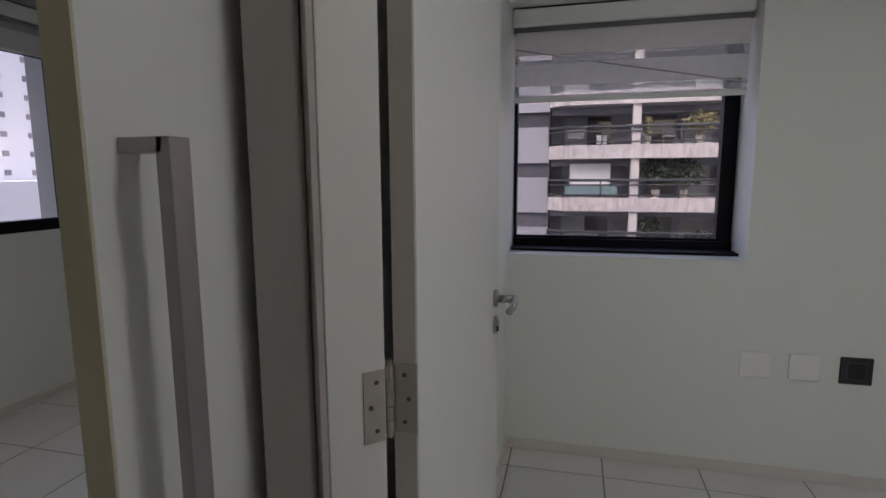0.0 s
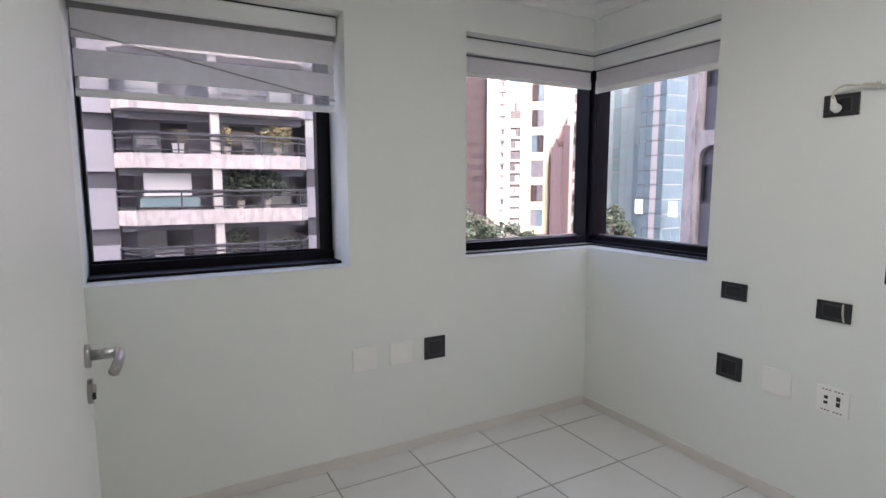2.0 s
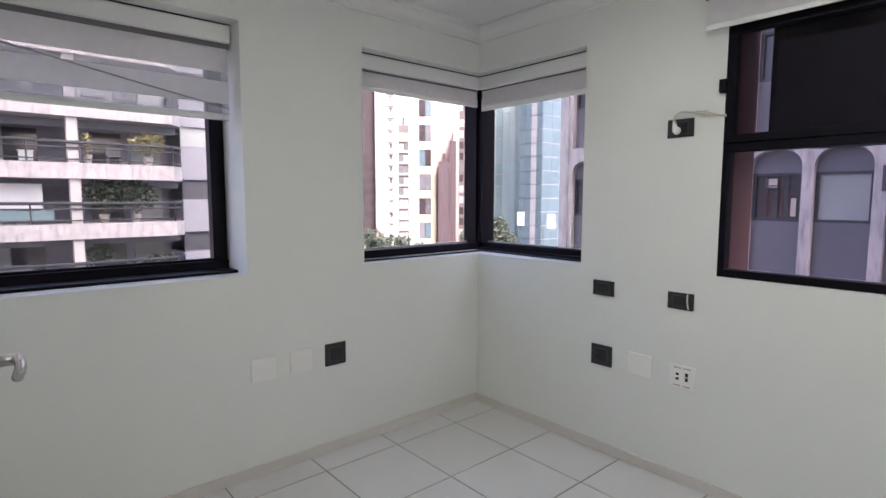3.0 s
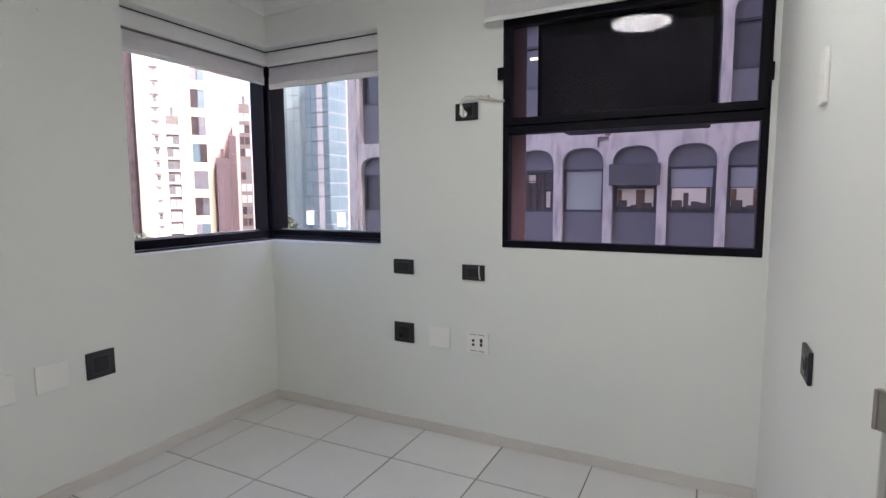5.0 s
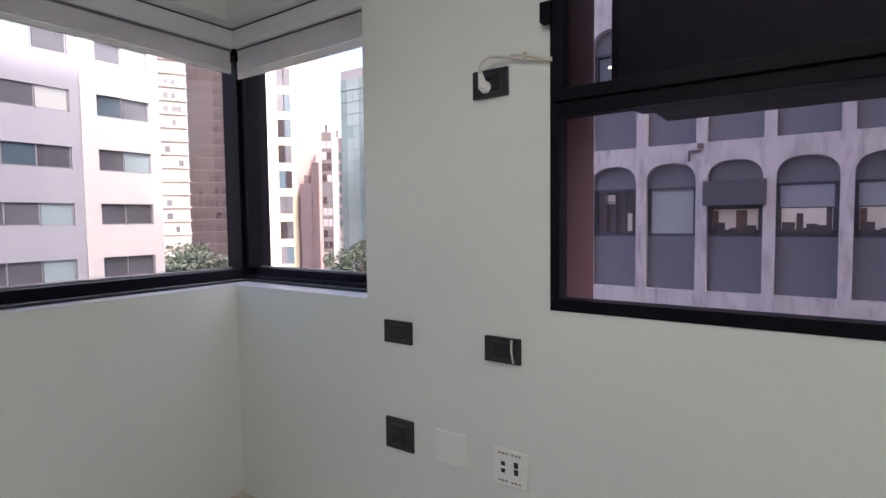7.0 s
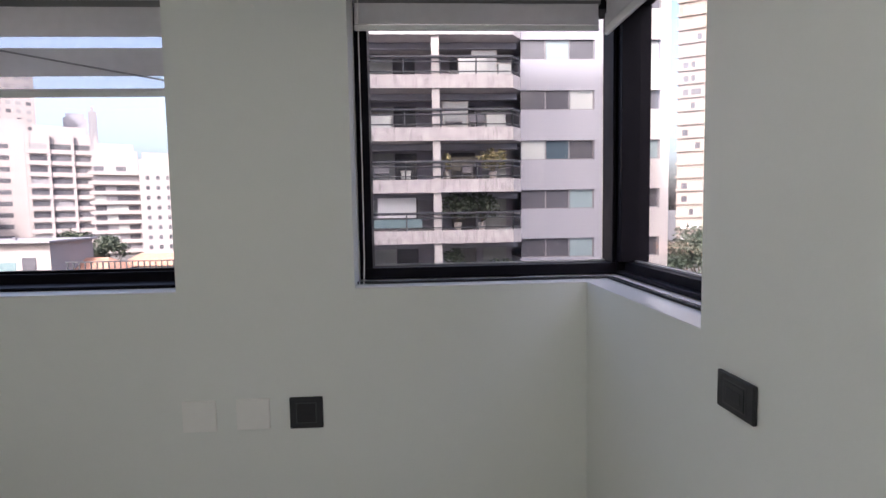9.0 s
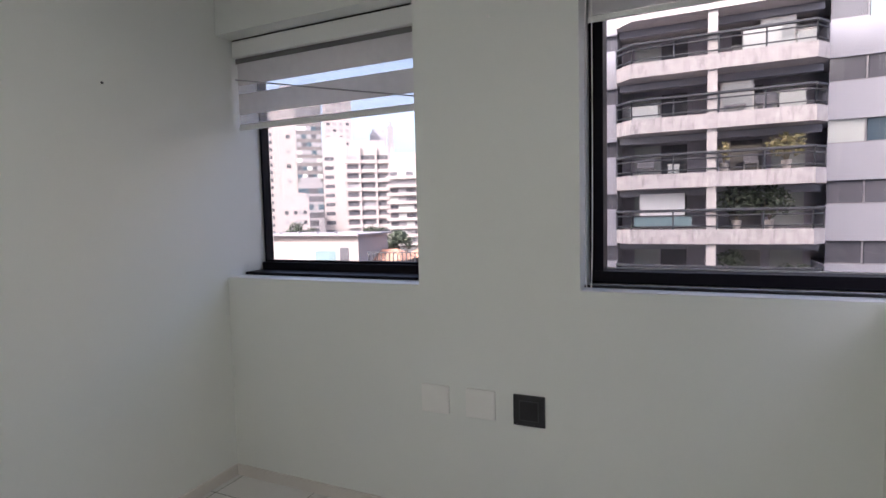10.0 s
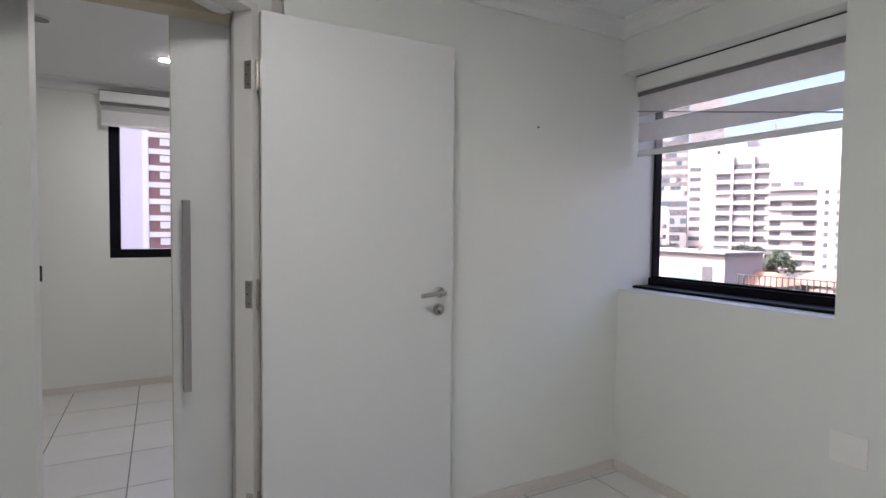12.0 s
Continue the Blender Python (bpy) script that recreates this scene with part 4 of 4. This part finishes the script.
bars = mesh_of("window_bars", boxes((0.20, 0.22, -0.012, 0.012, -1.5, -0.56), (0.20, 0.22, -0.22, -0.20, -1.5, -0.56), (0.20, 0.22, 0.20, 0.22, -1.5, -0.56), (0.196, 0.218, -0.43, 0.43, -1.02, -0.995), (0.196, 0.218, -0.43, 0.43, -0.79, -0.77)), RAILM)
awn = mesh_of("tilted_sash", boxes((-0.12, 0.20, -0.56, 0.56, -0.92, -0.42)), mat("dark_sash_panel", (0.06, 0.06, 0.075), 0.5, var=0.1, scale=3))
rnd = random.Random(11)
for fz in (2.43 - AZ, 2.43, 2.43 + AZ):
    for k in range(-9, 7):
        yc = -0.855 + BAY * k

        def put(me):
            o = new(me.name.split(".")[0], me)
            o.parent, o.location = arc, (0, yc, fz - GZ)
            return o
        put(face), put(sillm), put(tymp), put(frm)
        kind = {2: "shelf", 1: "screen", 0: "sash", -1: "half", -2: "half", -3: "closed"}.get(k, ("half", "shelf", "dark")[(k + round(fz)) % 3]) if fz == 2.43 else ("dark", "half", "shelf", "dark")[(k + round(fz)) % 4]
        put(dark if kind != "screen" else shade)
        if kind == "half":
            put(half)
        if kind in ("half", "sash"):
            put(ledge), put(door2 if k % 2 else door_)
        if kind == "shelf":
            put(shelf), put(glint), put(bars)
        if kind in ("sash", "closed"):
            put(awn)
        if kind == "closed":
            put(low)
        if kind in ("half", "sash"):
            put(clutter)
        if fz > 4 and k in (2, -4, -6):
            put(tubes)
    part("spandrel", at_arc(boxes((AX + 0.001, AX + 0.26, -12, 7.0, fz - 2.85, fz - 2.711))), CONC, arc)
part("rusty_bracket", at_arc(boxes((AX - 0.05, AX - 0.001, -0.25, 0.00, 2.62, 2.67), (AX - 0.05, AX - 0.001, -0.03, 0.00, 2.44, 2.62), (AX - 0.03, AX - 0.001, -0.29, -0.17, 2.69, 2.80))), mat("rust", (0.13, 0.10, 0.095), 0.9, var=0.3, scale=9), arc, "small rusty bracket on the concrete beam")
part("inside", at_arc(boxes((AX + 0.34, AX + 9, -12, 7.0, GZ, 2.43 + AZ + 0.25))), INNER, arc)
part("base_wall", at_arc(boxes((AX, AX + 0.34, -12, 7.0, GZ, 2.43 - AZ - 2.85))), CONC, arc)
part("north_wall", at_arc(boxes((AX - 0.05, AX + 9, 7.02, 7.3, GZ, 12))), CONC, arc)
part("top_wall", at_arc(boxes((AX, AX + 9, -12, 7.0, 2.43 + AZ + 0.25, 12))), CONC, arc)


# -- towers farther off --
def tower(name, label, x0, x1, y0, y1, ztop, material, xs, pitch, ww, wh, mats, z0=-8, seed=1, west=False, bands=None, name_w="window"):
    """A far tower with window rows on its south face and, if west, on its west face."""
    t = thing(name, label, "building", ((x0 + x1) / 2, y0, GZ))
    i = Matrix.Translation((-(x0 + x1) / 2, -y0, -GZ))
    b = boxes((x0, x1, y0, y1, GZ, ztop))
    b.transform(i)
    part("wall", b, material, t)
    if ztop > 7:
        b = boxes((x0 + 1, x1 - 1, y0 + 1, y1 - 1, ztop, ztop + 2.2))
        b.transform(i)
        part("roof_house", b, material, t)
    zs = [z0 + pitch * k - GZ for k in range(int((ztop - z0 - 0.6) / pitch))]
    wins(t, [x - (x0 + x1) / 2 for x in xs], zs, ww, wh, 0, 0.3, mats, seed=seed, name=name_w)
    if west:
        rnd_ = random.Random(seed + 5)
        protos = [mesh_of(name_w, boxes((-0.04, 0.3, -ww / 2, ww / 2, 0, wh)), m) for m in mats]
        ny = int((y1 - y0) / (ww * 1.7))
        for z in zs:
            for k in range(ny):
                o = new(name_w, rnd_.choice(protos))
                o.parent, o.location = t, (x0 - (x0 + x1) / 2, (k + 0.7) * ww * 1.7, z)
    if bands:
        m, h, out = bands
        bm = bmesh.new()
        for z in zs:
            box(bm, x0 - out, x1 + out, y0 - out, y0 + 0.2, z + GZ - h - 0.05, z + GZ - 0.05)
        bm.transform(i)
        part("floor_bands", bm, m, t)
    return t


def spread(a, b, n):
    return [a + (b - a) * (k + 0.5) / n for k in range(n)]


def turned(name, label, x0, x1, ox, oy, plane, y, ztop, material, xs, pitch, ww, wh, mats, seed, bands, z0):
    """A tower whose front is turned towards (ox, oy); its sides x0, x1 are given where they would cross the line y = plane."""
    def angle(x):
        return math.atan2(plane - oy, x - ox)
    mid = (angle(x0) + angle(x1)) / 2
    near = (y - oy) / math.sin(mid)
    far = (plane - oy) / math.sin(mid)

    def side(x):
        return near * math.tan(mid - angle(x))
    cx, cy = ox + near * math.cos(mid), oy + near * math.sin(mid)
    t = tower(name, label, cx + side(x0), cx + side(x1), cy, cy + 12, 1.3 + (ztop - 1.3) * near / far, material, [cx + side(x) for x in xs], pitch, ww, wh, mats, z0=z0, seed=seed, bands=bands)
    t.location = (cx + (side(x0) + side(x1)) / 2 * math.sin(mid), cy - (side(x0) + side(x1)) / 2 * math.cos(mid), GZ)
    t.rotation_euler = (0, 0, mid - math.pi / 2)
    return t


def ne(name, label, x0, x1, y, ztop, material, xs, pitch, ww, wh, mats, seed, bands=None, z0=-9.5):
    """A tower down the street to the north-east; all across as if it stood at y = 110."""
    return turned(name, label, x0, x1, 0.6, -2.3, 110, y, ztop, material, xs, pitch, ww, wh, mats, seed, bands, z0)


PALEC = mat("pale_cream_render", (0.33, 0.285, 0.20), 0.8, var=0.08, scale=0.2, fine=5)
WARMW = mat("warm_white_render", (0.50, 0.475, 0.465), 0.8, var=0.08, scale=0.3, fine=5)
ROSE = mat("rose_stone", (0.22, 0.155, 0.15), 0.75, var=0.1, scale=0.3, fine=5, bump=0.05)
ROSE_SHADE = mat("plum_stone", (0.030, 0.018, 0.024), 0.75, var=0.18, scale=0.3, fine=5, bump=0.05)
TAUPE = mat("taupe_render", (0.07, 0.06, 0.06), 0.8, var=0.15, scale=0.3, fine=5, bump=0.05)
ne("cream_tower", "tall cream residential tower with small balconies", 58.9, 65.1, 112, 62, CREAM, [60.6, 62.4, 63.4], 2.9, 1.1, 1.3, [NIGHT, PALEG, SHUT], 2, (CREAM, 0.5, 0.3))
ne("brown_tower", "dark brown tower with pale floor lines", 65.2, 75.1, 114, 64, BROWN, [66.3, 67.6, 69.0, 70.3, 71.5, 72.3, 73.4, 74.2], 2.9, 0.7, 1.5, [DUSK], 3, (mat("brown_floor_line", (0.045, 0.037, 0.041), 0.8), 0.13, 0.05))
ne("rose_pier_tower", "slim pale rose tower edge", 75.2, 77.6, 109, 62, ROSE, [], 2.9, 1.0, 1.4, [NIGHT], 14)
ne("white_tower", "slim white tower with a column of small balconies", 77.7, 82.2, 108, 62, WARMW, [79.9], 2.9, 0.8, 1.3, [NIGHT, GREYP], 4)
slim = bpy.data.objects["white_tower"]
shelf_ = mesh_of("balcony", boxes((-0.9, 0.9, -0.9, 0.0, 0, 0.85)), WARMW)
for k in range(18):
    o = new("balcony", shelf_)
    o.parent, o.location = slim, (0.0, 0.0, 0.9 + 2.9 * k)
ne("balcony_tower", "grey block with small balconies", 82.3, 85.6, 110, 20.2, TAUPE, [83.2, 84.7], 2.9, 1.0, 1.6, [NIGHT, PALEG, GREYP], 5, (GREYP, 0.6, 0.4))
ne("white_slab_tower", "bright white blank tower wall", 85.7, 88.5, 108, 46, WARMW, [], 3.0, 1.0, 1.4, [NIGHT], 13)
ne("cream_office", "pale yellow office block with tall grey windows", 88.6, 95.0, 107, 44, PALEC, [90.2, 92.2], 6.4, 1.7, 4.4, [NIGHT, NIGHT, DUSK, TEALD], 6)
ne("pink_office", "pink stone office tower", 95.1, 103.6, 106, 62, ROSE, [], 3.1, 1.6, 2.0, [TEAL], 7)
# two dark blocks stand in for the stepped shadow on the pink tower
ne("plum_annex", "dark plum block standing for the shadow on the pink tower", 95.9, 99.9, 101, 11.4, ROSE_SHADE, [], 3.1, 1.2, 1.6, [DUSK], 15)
ne("plum_annex", "taller dark plum block standing for the shadow on the pink tower", 100.0, 102.5, 102, 17.4, ROSE_SHADE, [], 3.1, 1.2, 1.6, [DUSK], 16)
ne("grey_office", "grey-brown office block with dark windows", 103.7, 107.5, 109, 26.2, TAUPE, [104.6, 106.5], 3.1, 1.2, 2.0, [NIGHT, DUSK, GREYP], 17)
ne("salmon_office", "narrow salmon office block", 107.6, 111.6, 107, 25.0, SALMON, [110.6], 3.1, 0.9, 1.9, [TEAL, PALEG], 8)


def facade(name, label, x, y0, y1, ztop, wallm, cols, pitch, mats, seed):
    """A curtain-wall tower whose west face looks down the street: glass panels in rows, with thin floor lines."""
    t = thing(name, label, "building", (x, y0, GZ))
    part("wall", boxes((0.3, 24, 0, y1 - y0, 0, ztop - GZ)), wallm, t)
    rnd_ = random.Random(seed)
    w = (y1 - y0) / cols
    protos = [mesh_of("glass_panel", boxes((0.0, 0.32, 0.04, w - 0.04, 0.09, pitch - 0.09)), m) for m in mats]
    south = [mesh_of("glass_panel", boxes((0.04, 3.1, -0.06, 0.2, 0.09, pitch - 0.09)), m) for m in mats]
    for r in range(int((ztop - GZ) / pitch)):
        for c in range(cols):
            o = new("glass_panel", protos[c * 2 % len(protos)] if rnd_.random() < 0.92 else rnd_.choice(protos))
            o.parent, o.location = t, (0, c * w, r * pitch)
        for c in range(6):
            o = new("glass_panel", south[c % len(south)])
            o.parent, o.location = t, (0.3 + c * 3.2, 0, r * pitch)
    return t


facade("glass_tower", "pale blue-green glass curtain-wall tower", 106, 84.0, 104.5, 42, GREYP, 9, 3.2, [TEALL, TEAL, TEALL], 9)
facade("glass_tower", "darker blue-green glass tower with open sashes", 98, 75.6, 82.3, 36, GREYP, 4, 3.2, [TEALD, TEALD, GREYP], 10)
facade("glass_tower", "light glass office tower farther down the street", 118, 88.5, 95.5, 42, LILAC, 4, 3.2, [TEALL, PALEG], 12)
for y, z in ((81.4, -3.6), (72.4, -3.9)):
    t = thing("open_sash", "bright tilted window sash of the glass tower", "window", (97.6, y, z))
    part("sash", boxes((-0.1, 0.1, -1.0, 1.0, -1.6, 1.6), bev=0.02), SHUT, t)
tower("white_block", "low white blocks far down the street", 134, 150, 93, 106, 14, RENDERW, spread(134, 150, 5), 3.0, 1.6, 1.4, [NIGHT], seed=12, west=True)

# -- the white quarter to the north-west --
def nw(name, label, x0, x1, y, ztop, material, xs, pitch, ww, wh, mats, seed, bands=None, z0=-9.5):
    """A block to the north-west; all across as if it stood at y = 170."""
    return turned(name, label, x0, x1, 2.0, -1.9, 170, y, ztop, material, xs, pitch, ww, wh, mats, seed, bands, z0)


PANELG = mat("pale_grey_panel", (0.10, 0.095, 0.10), 0.7, var=0.12, scale=0.3, fine=5)
nw("white_point_block", "tall white block with a column of small windows", -168, -149.3, 172, 50, AGEDW, [-160, -154], 3.2, 1.4, 1.4, [NIGHT], 30)
nw("white_apartments", "tall white tower with one column of windows", -149.2, -140.5, 176, 52, AGEDW, [-144.6], 6.2, 1.8, 1.6, [NIGHT, GREYP], 21)
nw("dark_glass_block", "grey glass office block with dark lower floors", -140.4, -127.8, 178, 48, PANELG, spread(-140.2, -128, 5), 3.3, 2.1, 1.7, [TEALD, NIGHT, GREYP, GREYP, PALEG], 25)
nw("dark_annex", "dark glass annex before the office block", -140.3, -127.8, 174, 14.5, GREYP, spread(-140.2, -128, 5), 3.3, 2.2, 2.2, [NIGHT, TEALD, GREYP], 31)
nw("white_slab_end", "white slab end wall with one column of windows", -127.6, -116.4, 170, 29.6, AGEDW, [-124.6], 3.55, 3.6, 1.45, [NIGHT], 32)
slab = nw("office_slab", "white office slab with ribbon windows and ledges", -116.3, -97.9, 171, 27.0, AGEDW, spread(-116.1, -98.1, 3), 3.5, 5.2, 1.7, [NIGHT, NIGHT, NIGHT, GREYP], 22, (AGEDW, 1.3, 0.7))
for k in range(4):
    x = (-9.2 + 6.13 * k)
    part("pier", boxes((x - 0.4, x + 0.4, -1.0, 0.1, 0, 38)), AGEDW, slab)
nw("curved_slab", "white apartment slab with long balconies", -97.7, -83.9, 173, 21.4, AGEDW, spread(-97.4, -84.2, 4), 3.1, 3.0, 1.5, [NIGHT, NIGHT, GREYP, PALEG], 23, (AGEDW, 1.1, 1.2))
nw("white_corner_block", "white block with tiny windows", -83.7, -66, 171, 18.4, AGEDW, spread(-82.8, -67, 5), 3.1, 1.1, 1.3, [NIGHT], 24)
nw("far_white_tower", "pale tower behind the slabs", -127, -113.6, 215, 46.5, AGEDW, spread(-126, -114, 4), 3.2, 1.6, 1.4, [NIGHT, GREYP], 27)
nw("grey_tower", "grey tower behind the slabs", -105.6, -98.4, 240, 31.6, LILAC, spread(-105, -99, 3), 3.6, 1.4, 1.6, [GREYP], 28)
nw("grey_tower", "narrow dark grey tower behind the slabs", -98.0, -95.4, 235, 33.6, GREYP, [], 3.6, 1.4, 1.6, [GREYP], 33)
nw("low_white_house", "low white house with few windows", -153.2, -135.2, 150, 8.4, AGEDW, [-146.8, -142.2, -139.6, -137.4], 3.6, 1.3, 1.5, [NIGHT, GREYP], 29, z0=-5.4)
lw = thing("long_white_house", "long low white building with a grey flat roof", "house", (-46.6, 60, GZ))
part("wall", boxes((-12, 7.4, 0, 8, 0, 9.85)), AGEDW, lw)
part("roof", boxes((-12.4, 7.9, -0.8, 8.3, 9.85, 10.1), bev=0.03), GREYP, lw, "grey flat roof slab")
part("garage_door", boxes((-3.9, -0.7, -0.05, 0.2, 5.2, 7.6)), PALEG, lw, "pale closed garage door")
part("window", boxes((0.0, 3.6, -0.06, 0.2, 6.1, 7.7)), TEAL, lw)
part("gate", boxes((4.3, 5.8, -0.06, 0.2, 5.2, 8.2)), NIGHT, lw, "dark open gateway")
for k in range(4):
    vent = cyl(bmesh.new(), (-8 + 3.4 * k, 2.0, 10.1), (-8 + 3.4 * k, 2.0, 10.45), 0.25, 10)
    part("roof_vent", vent, GREYP, lw)
for x, y, w in ((-38.5, 64, 7), (-33, 70, 8)):
    t = thing("tiled_house", "small house with a terracotta roof", "house", (x, y, GZ))
    part("wall", boxes((-w / 2, w / 2, 0, 5, 0, 6.2)), CREAM, t)
    rf = bmesh.new()
    v = [rf.verts.new(p) for p in ((-w / 2 - 0.4, -0.5, 6.1), (w / 2 + 0.4, -0.5, 6.1), (w / 2 + 0.4, 5.5, 6.1), (-w / 2 - 0.4, 5.5, 6.1), (-w / 2 + 1.5, 2.5, 7.6), (w / 2 - 1.5, 2.5, 7.6))]
    for q in ((0, 1, 5, 4), (1, 2, 5), (2, 3, 4, 5), (3, 0, 4), (0, 3, 2, 1)):
        rf.faces.new([v[k] for k in q])
    part("roof", rf, ROOFT, t)
fence = thing("terrace_fence", "dark metal terrace fence", "fence", (-17, 36, -3.25))
post_ = mesh_of("post", boxes((-0.035, 0.035, 0, 0.07, 0, 1.3)), RAILM)
for k in range(36):
    o = new("post", post_)
    o.parent, o.location = fence, (-5.2 + k * 0.4, 0, 0)
part("top_rail", boxes((-5.3, 8.9, -0.02, 0.09, 1.3, 1.38)), RAILM, fence)
part("terrace_wall", boxes((-5.4, 9, 0, 0.3, -8.25, 0)), RENDERW, fence)

# -- towers to the west, seen from the next room --
wt = thing("brick_tower", "white and brick-red tower seen from the next room", "building", (-100, 0, GZ))
part("wall", boxes((-12, 0, -30, 14, 0, 60)), mat("pale_lilac_render", (0.60, 0.56, 0.63), 0.8, var=0.06, scale=0.4, fine=8), wt)
part("corner_pier", boxes((0, 0.4, -4.6, -3.7, 0, 60)), BRIGHTW, wt)
red = mesh_of("brick_panel", boxes((0, 0.12, -1.6, 1.6, 0, 1.9)), mat("red_brick_panel", (0.24, 0.13, 0.125), 0.85))
pal = mesh_of("window", boxes((0, 0.18, 0.0, 1.5, 0.6, 1.75)), SHUT)
band = mesh_of("floor_band", boxes((0, 0.3, -9, 9, -0.9, 0)), BRIGHTW)
for k in range(16):
    zz = 6 + k * 2.8
    o = new("floor_band", band)
    o.parent, o.location = wt, (0.05, 5.3, zz)
    for j in range(5):
        for me in (red, pal):
            o = new(me.name.split(".")[0], me)
            o.parent, o.location = wt, (0.06, -2.0 + j * 3.3, zz)
wb = thing("white_hotel", "large white block with small square windows", "building", (-75, 62, GZ))
part("wall", boxes((-10, 0, -22, 8, 0, 32)), BRIGHTW, wb)
part("roof_house", boxes((-8, -1, -4, 6, 32, 35)), BRIGHTW, wb)
part("annex", boxes((0, 12, -20, 2, 0, 12.5)), BRIGHTW, wb)
sq = [mesh_of("window", boxes((0, 0.12, -0.42, 0.42, 0, 0.75)), m) for m in (SALMON, GREYP)]
for k in range(7):
    for j in range(9):
        o = new("window", sq[(k * 5 + j * 3) % 7 > 4])
        o.parent, o.location = wb, (0.0, -20 + j * 3.0 + (0.8 if j % 2 else 0), 13.2 + k * 2.6)


# -- trees down the street --
def tree(x, y, z, h, r, seed):
    rnd_ = random.Random(seed)
    t = thing("street_tree", "leafy green street tree", "tree", (x, y, z))
    tr = bmesh.new()
    cyl(tr, (0, 0, 0), (0, 0, h * 0.6), 0.28, 10, 0.16)
    for k in range(7):
        a, up_ = rnd_.uniform(0, 6.28), rnd_.uniform(0.75, 1.0)
        cyl(tr, (0, 0, h * rnd_.uniform(0.35, 0.6)), (math.cos(a) * r * 0.7, math.sin(a) * r * 0.7, h * up_), 0.10, 6, 0.03)
    part("trunk", tr, BARK, t)
    cr = bmesh.new()
    for k in range(16):
        a, d = rnd_.uniform(0, 6.28), r * rnd_.uniform(0.1, 0.95)
        leaf_cloud(cr, (math.cos(a) * d, math.sin(a) * d, h * rnd_.uniform(0.62, 1.08)), (r * 0.42, r * 0.42, h * 0.11), 110, 0.24, rnd_)
    part("crown", cr, LEAF, t)


for i, (x, y, h, r) in enumerate(((27, 46, 8.8, 3.2), (31, 50, 9.2, 3.2), (35, 51, 8.0, 3.0), (39, 53, 7.2, 3.0), (44, 53, 6.2, 2.8), (24, 44, 7.6, 3.0), (49.5, 43.5, 9.0, 2.2), (47, 45, 8.0, 2.0),
                                  (-58, 70, 10.5, 3.0), (-41, 74, 8.6, 3.0), (-47, 76, 9.6, 3.0))):
    tree(x, y, GZ, h, r, 40 + i)

# ---- floor ----
fl = struct("floor", boxes((XF - T, XE + T, YB, T, -0.3, -0.0035)), GROUT, "floor of pale square tiles with dark joints", "floor")
tile_cache = {}


def tile(cx, cy, w, d):
    key_ = (round(w, 3), round(d, 3))
    if key_ not in tile_cache:
        bm, e = bmesh.new(), 0.002
        lo = [bm.verts.new((sx * w / 2, sy * d / 2, -0.0035)) for sx, sy in ((-1, -1), (1, -1), (1, 1), (-1, 1))]
        mi = [bm.verts.new((sx * w / 2, sy * d / 2, -0.001)) for sx, sy in ((-1, -1), (1, -1), (1, 1), (-1, 1))]
        hi = [bm.verts.new((sx * (w / 2 - e), sy * (d / 2 - e), 0)) for sx, sy in ((-1, -1), (1, -1), (1, 1), (-1, 1))]
        bm.faces.new(hi)
        for i in range(4):
            bm.faces.new((lo[i], lo[(i + 1) % 4], mi[(i + 1) % 4], mi[i]))
            bm.faces.new((mi[i], mi[(i + 1) % 4], hi[(i + 1) % 4], hi[i]))
        tile_cache[key_] = mesh_of("tile", bm, TILE)
    o = new("tile", tile_cache[key_])
    o.parent, o.location = fl, (cx, cy, 0)


gap = 0.007
xl = [XE] + [2.248 - 0.442 * k for k in range(6)]
xl = xl[:7] + [-0.05] + [-0.50 - 0.47 * k for k in range(6)]
xl = [x for x in xl if x > XF] + [XF]
yl = [0.29, 0.0] + [-0.18 - 0.45 * k for k in range(10)] + [YB]
for xa, xb in zip(xl, xl[1:]):
    rows_ = yl if xa > 0 else [0.29] + [0.045 + 0.27 - 0.45 * k for k in range(1, 11)] + [YB]
    for ya, yb in zip(rows_, rows_[1:]):
        if xa - xb > 0.02 and ya - yb > 0.02 and not (ya > 0.01 and xa > 0):
            tile((xa + xb) / 2, (ya + yb) / 2, xa - xb - gap, ya - yb - gap)
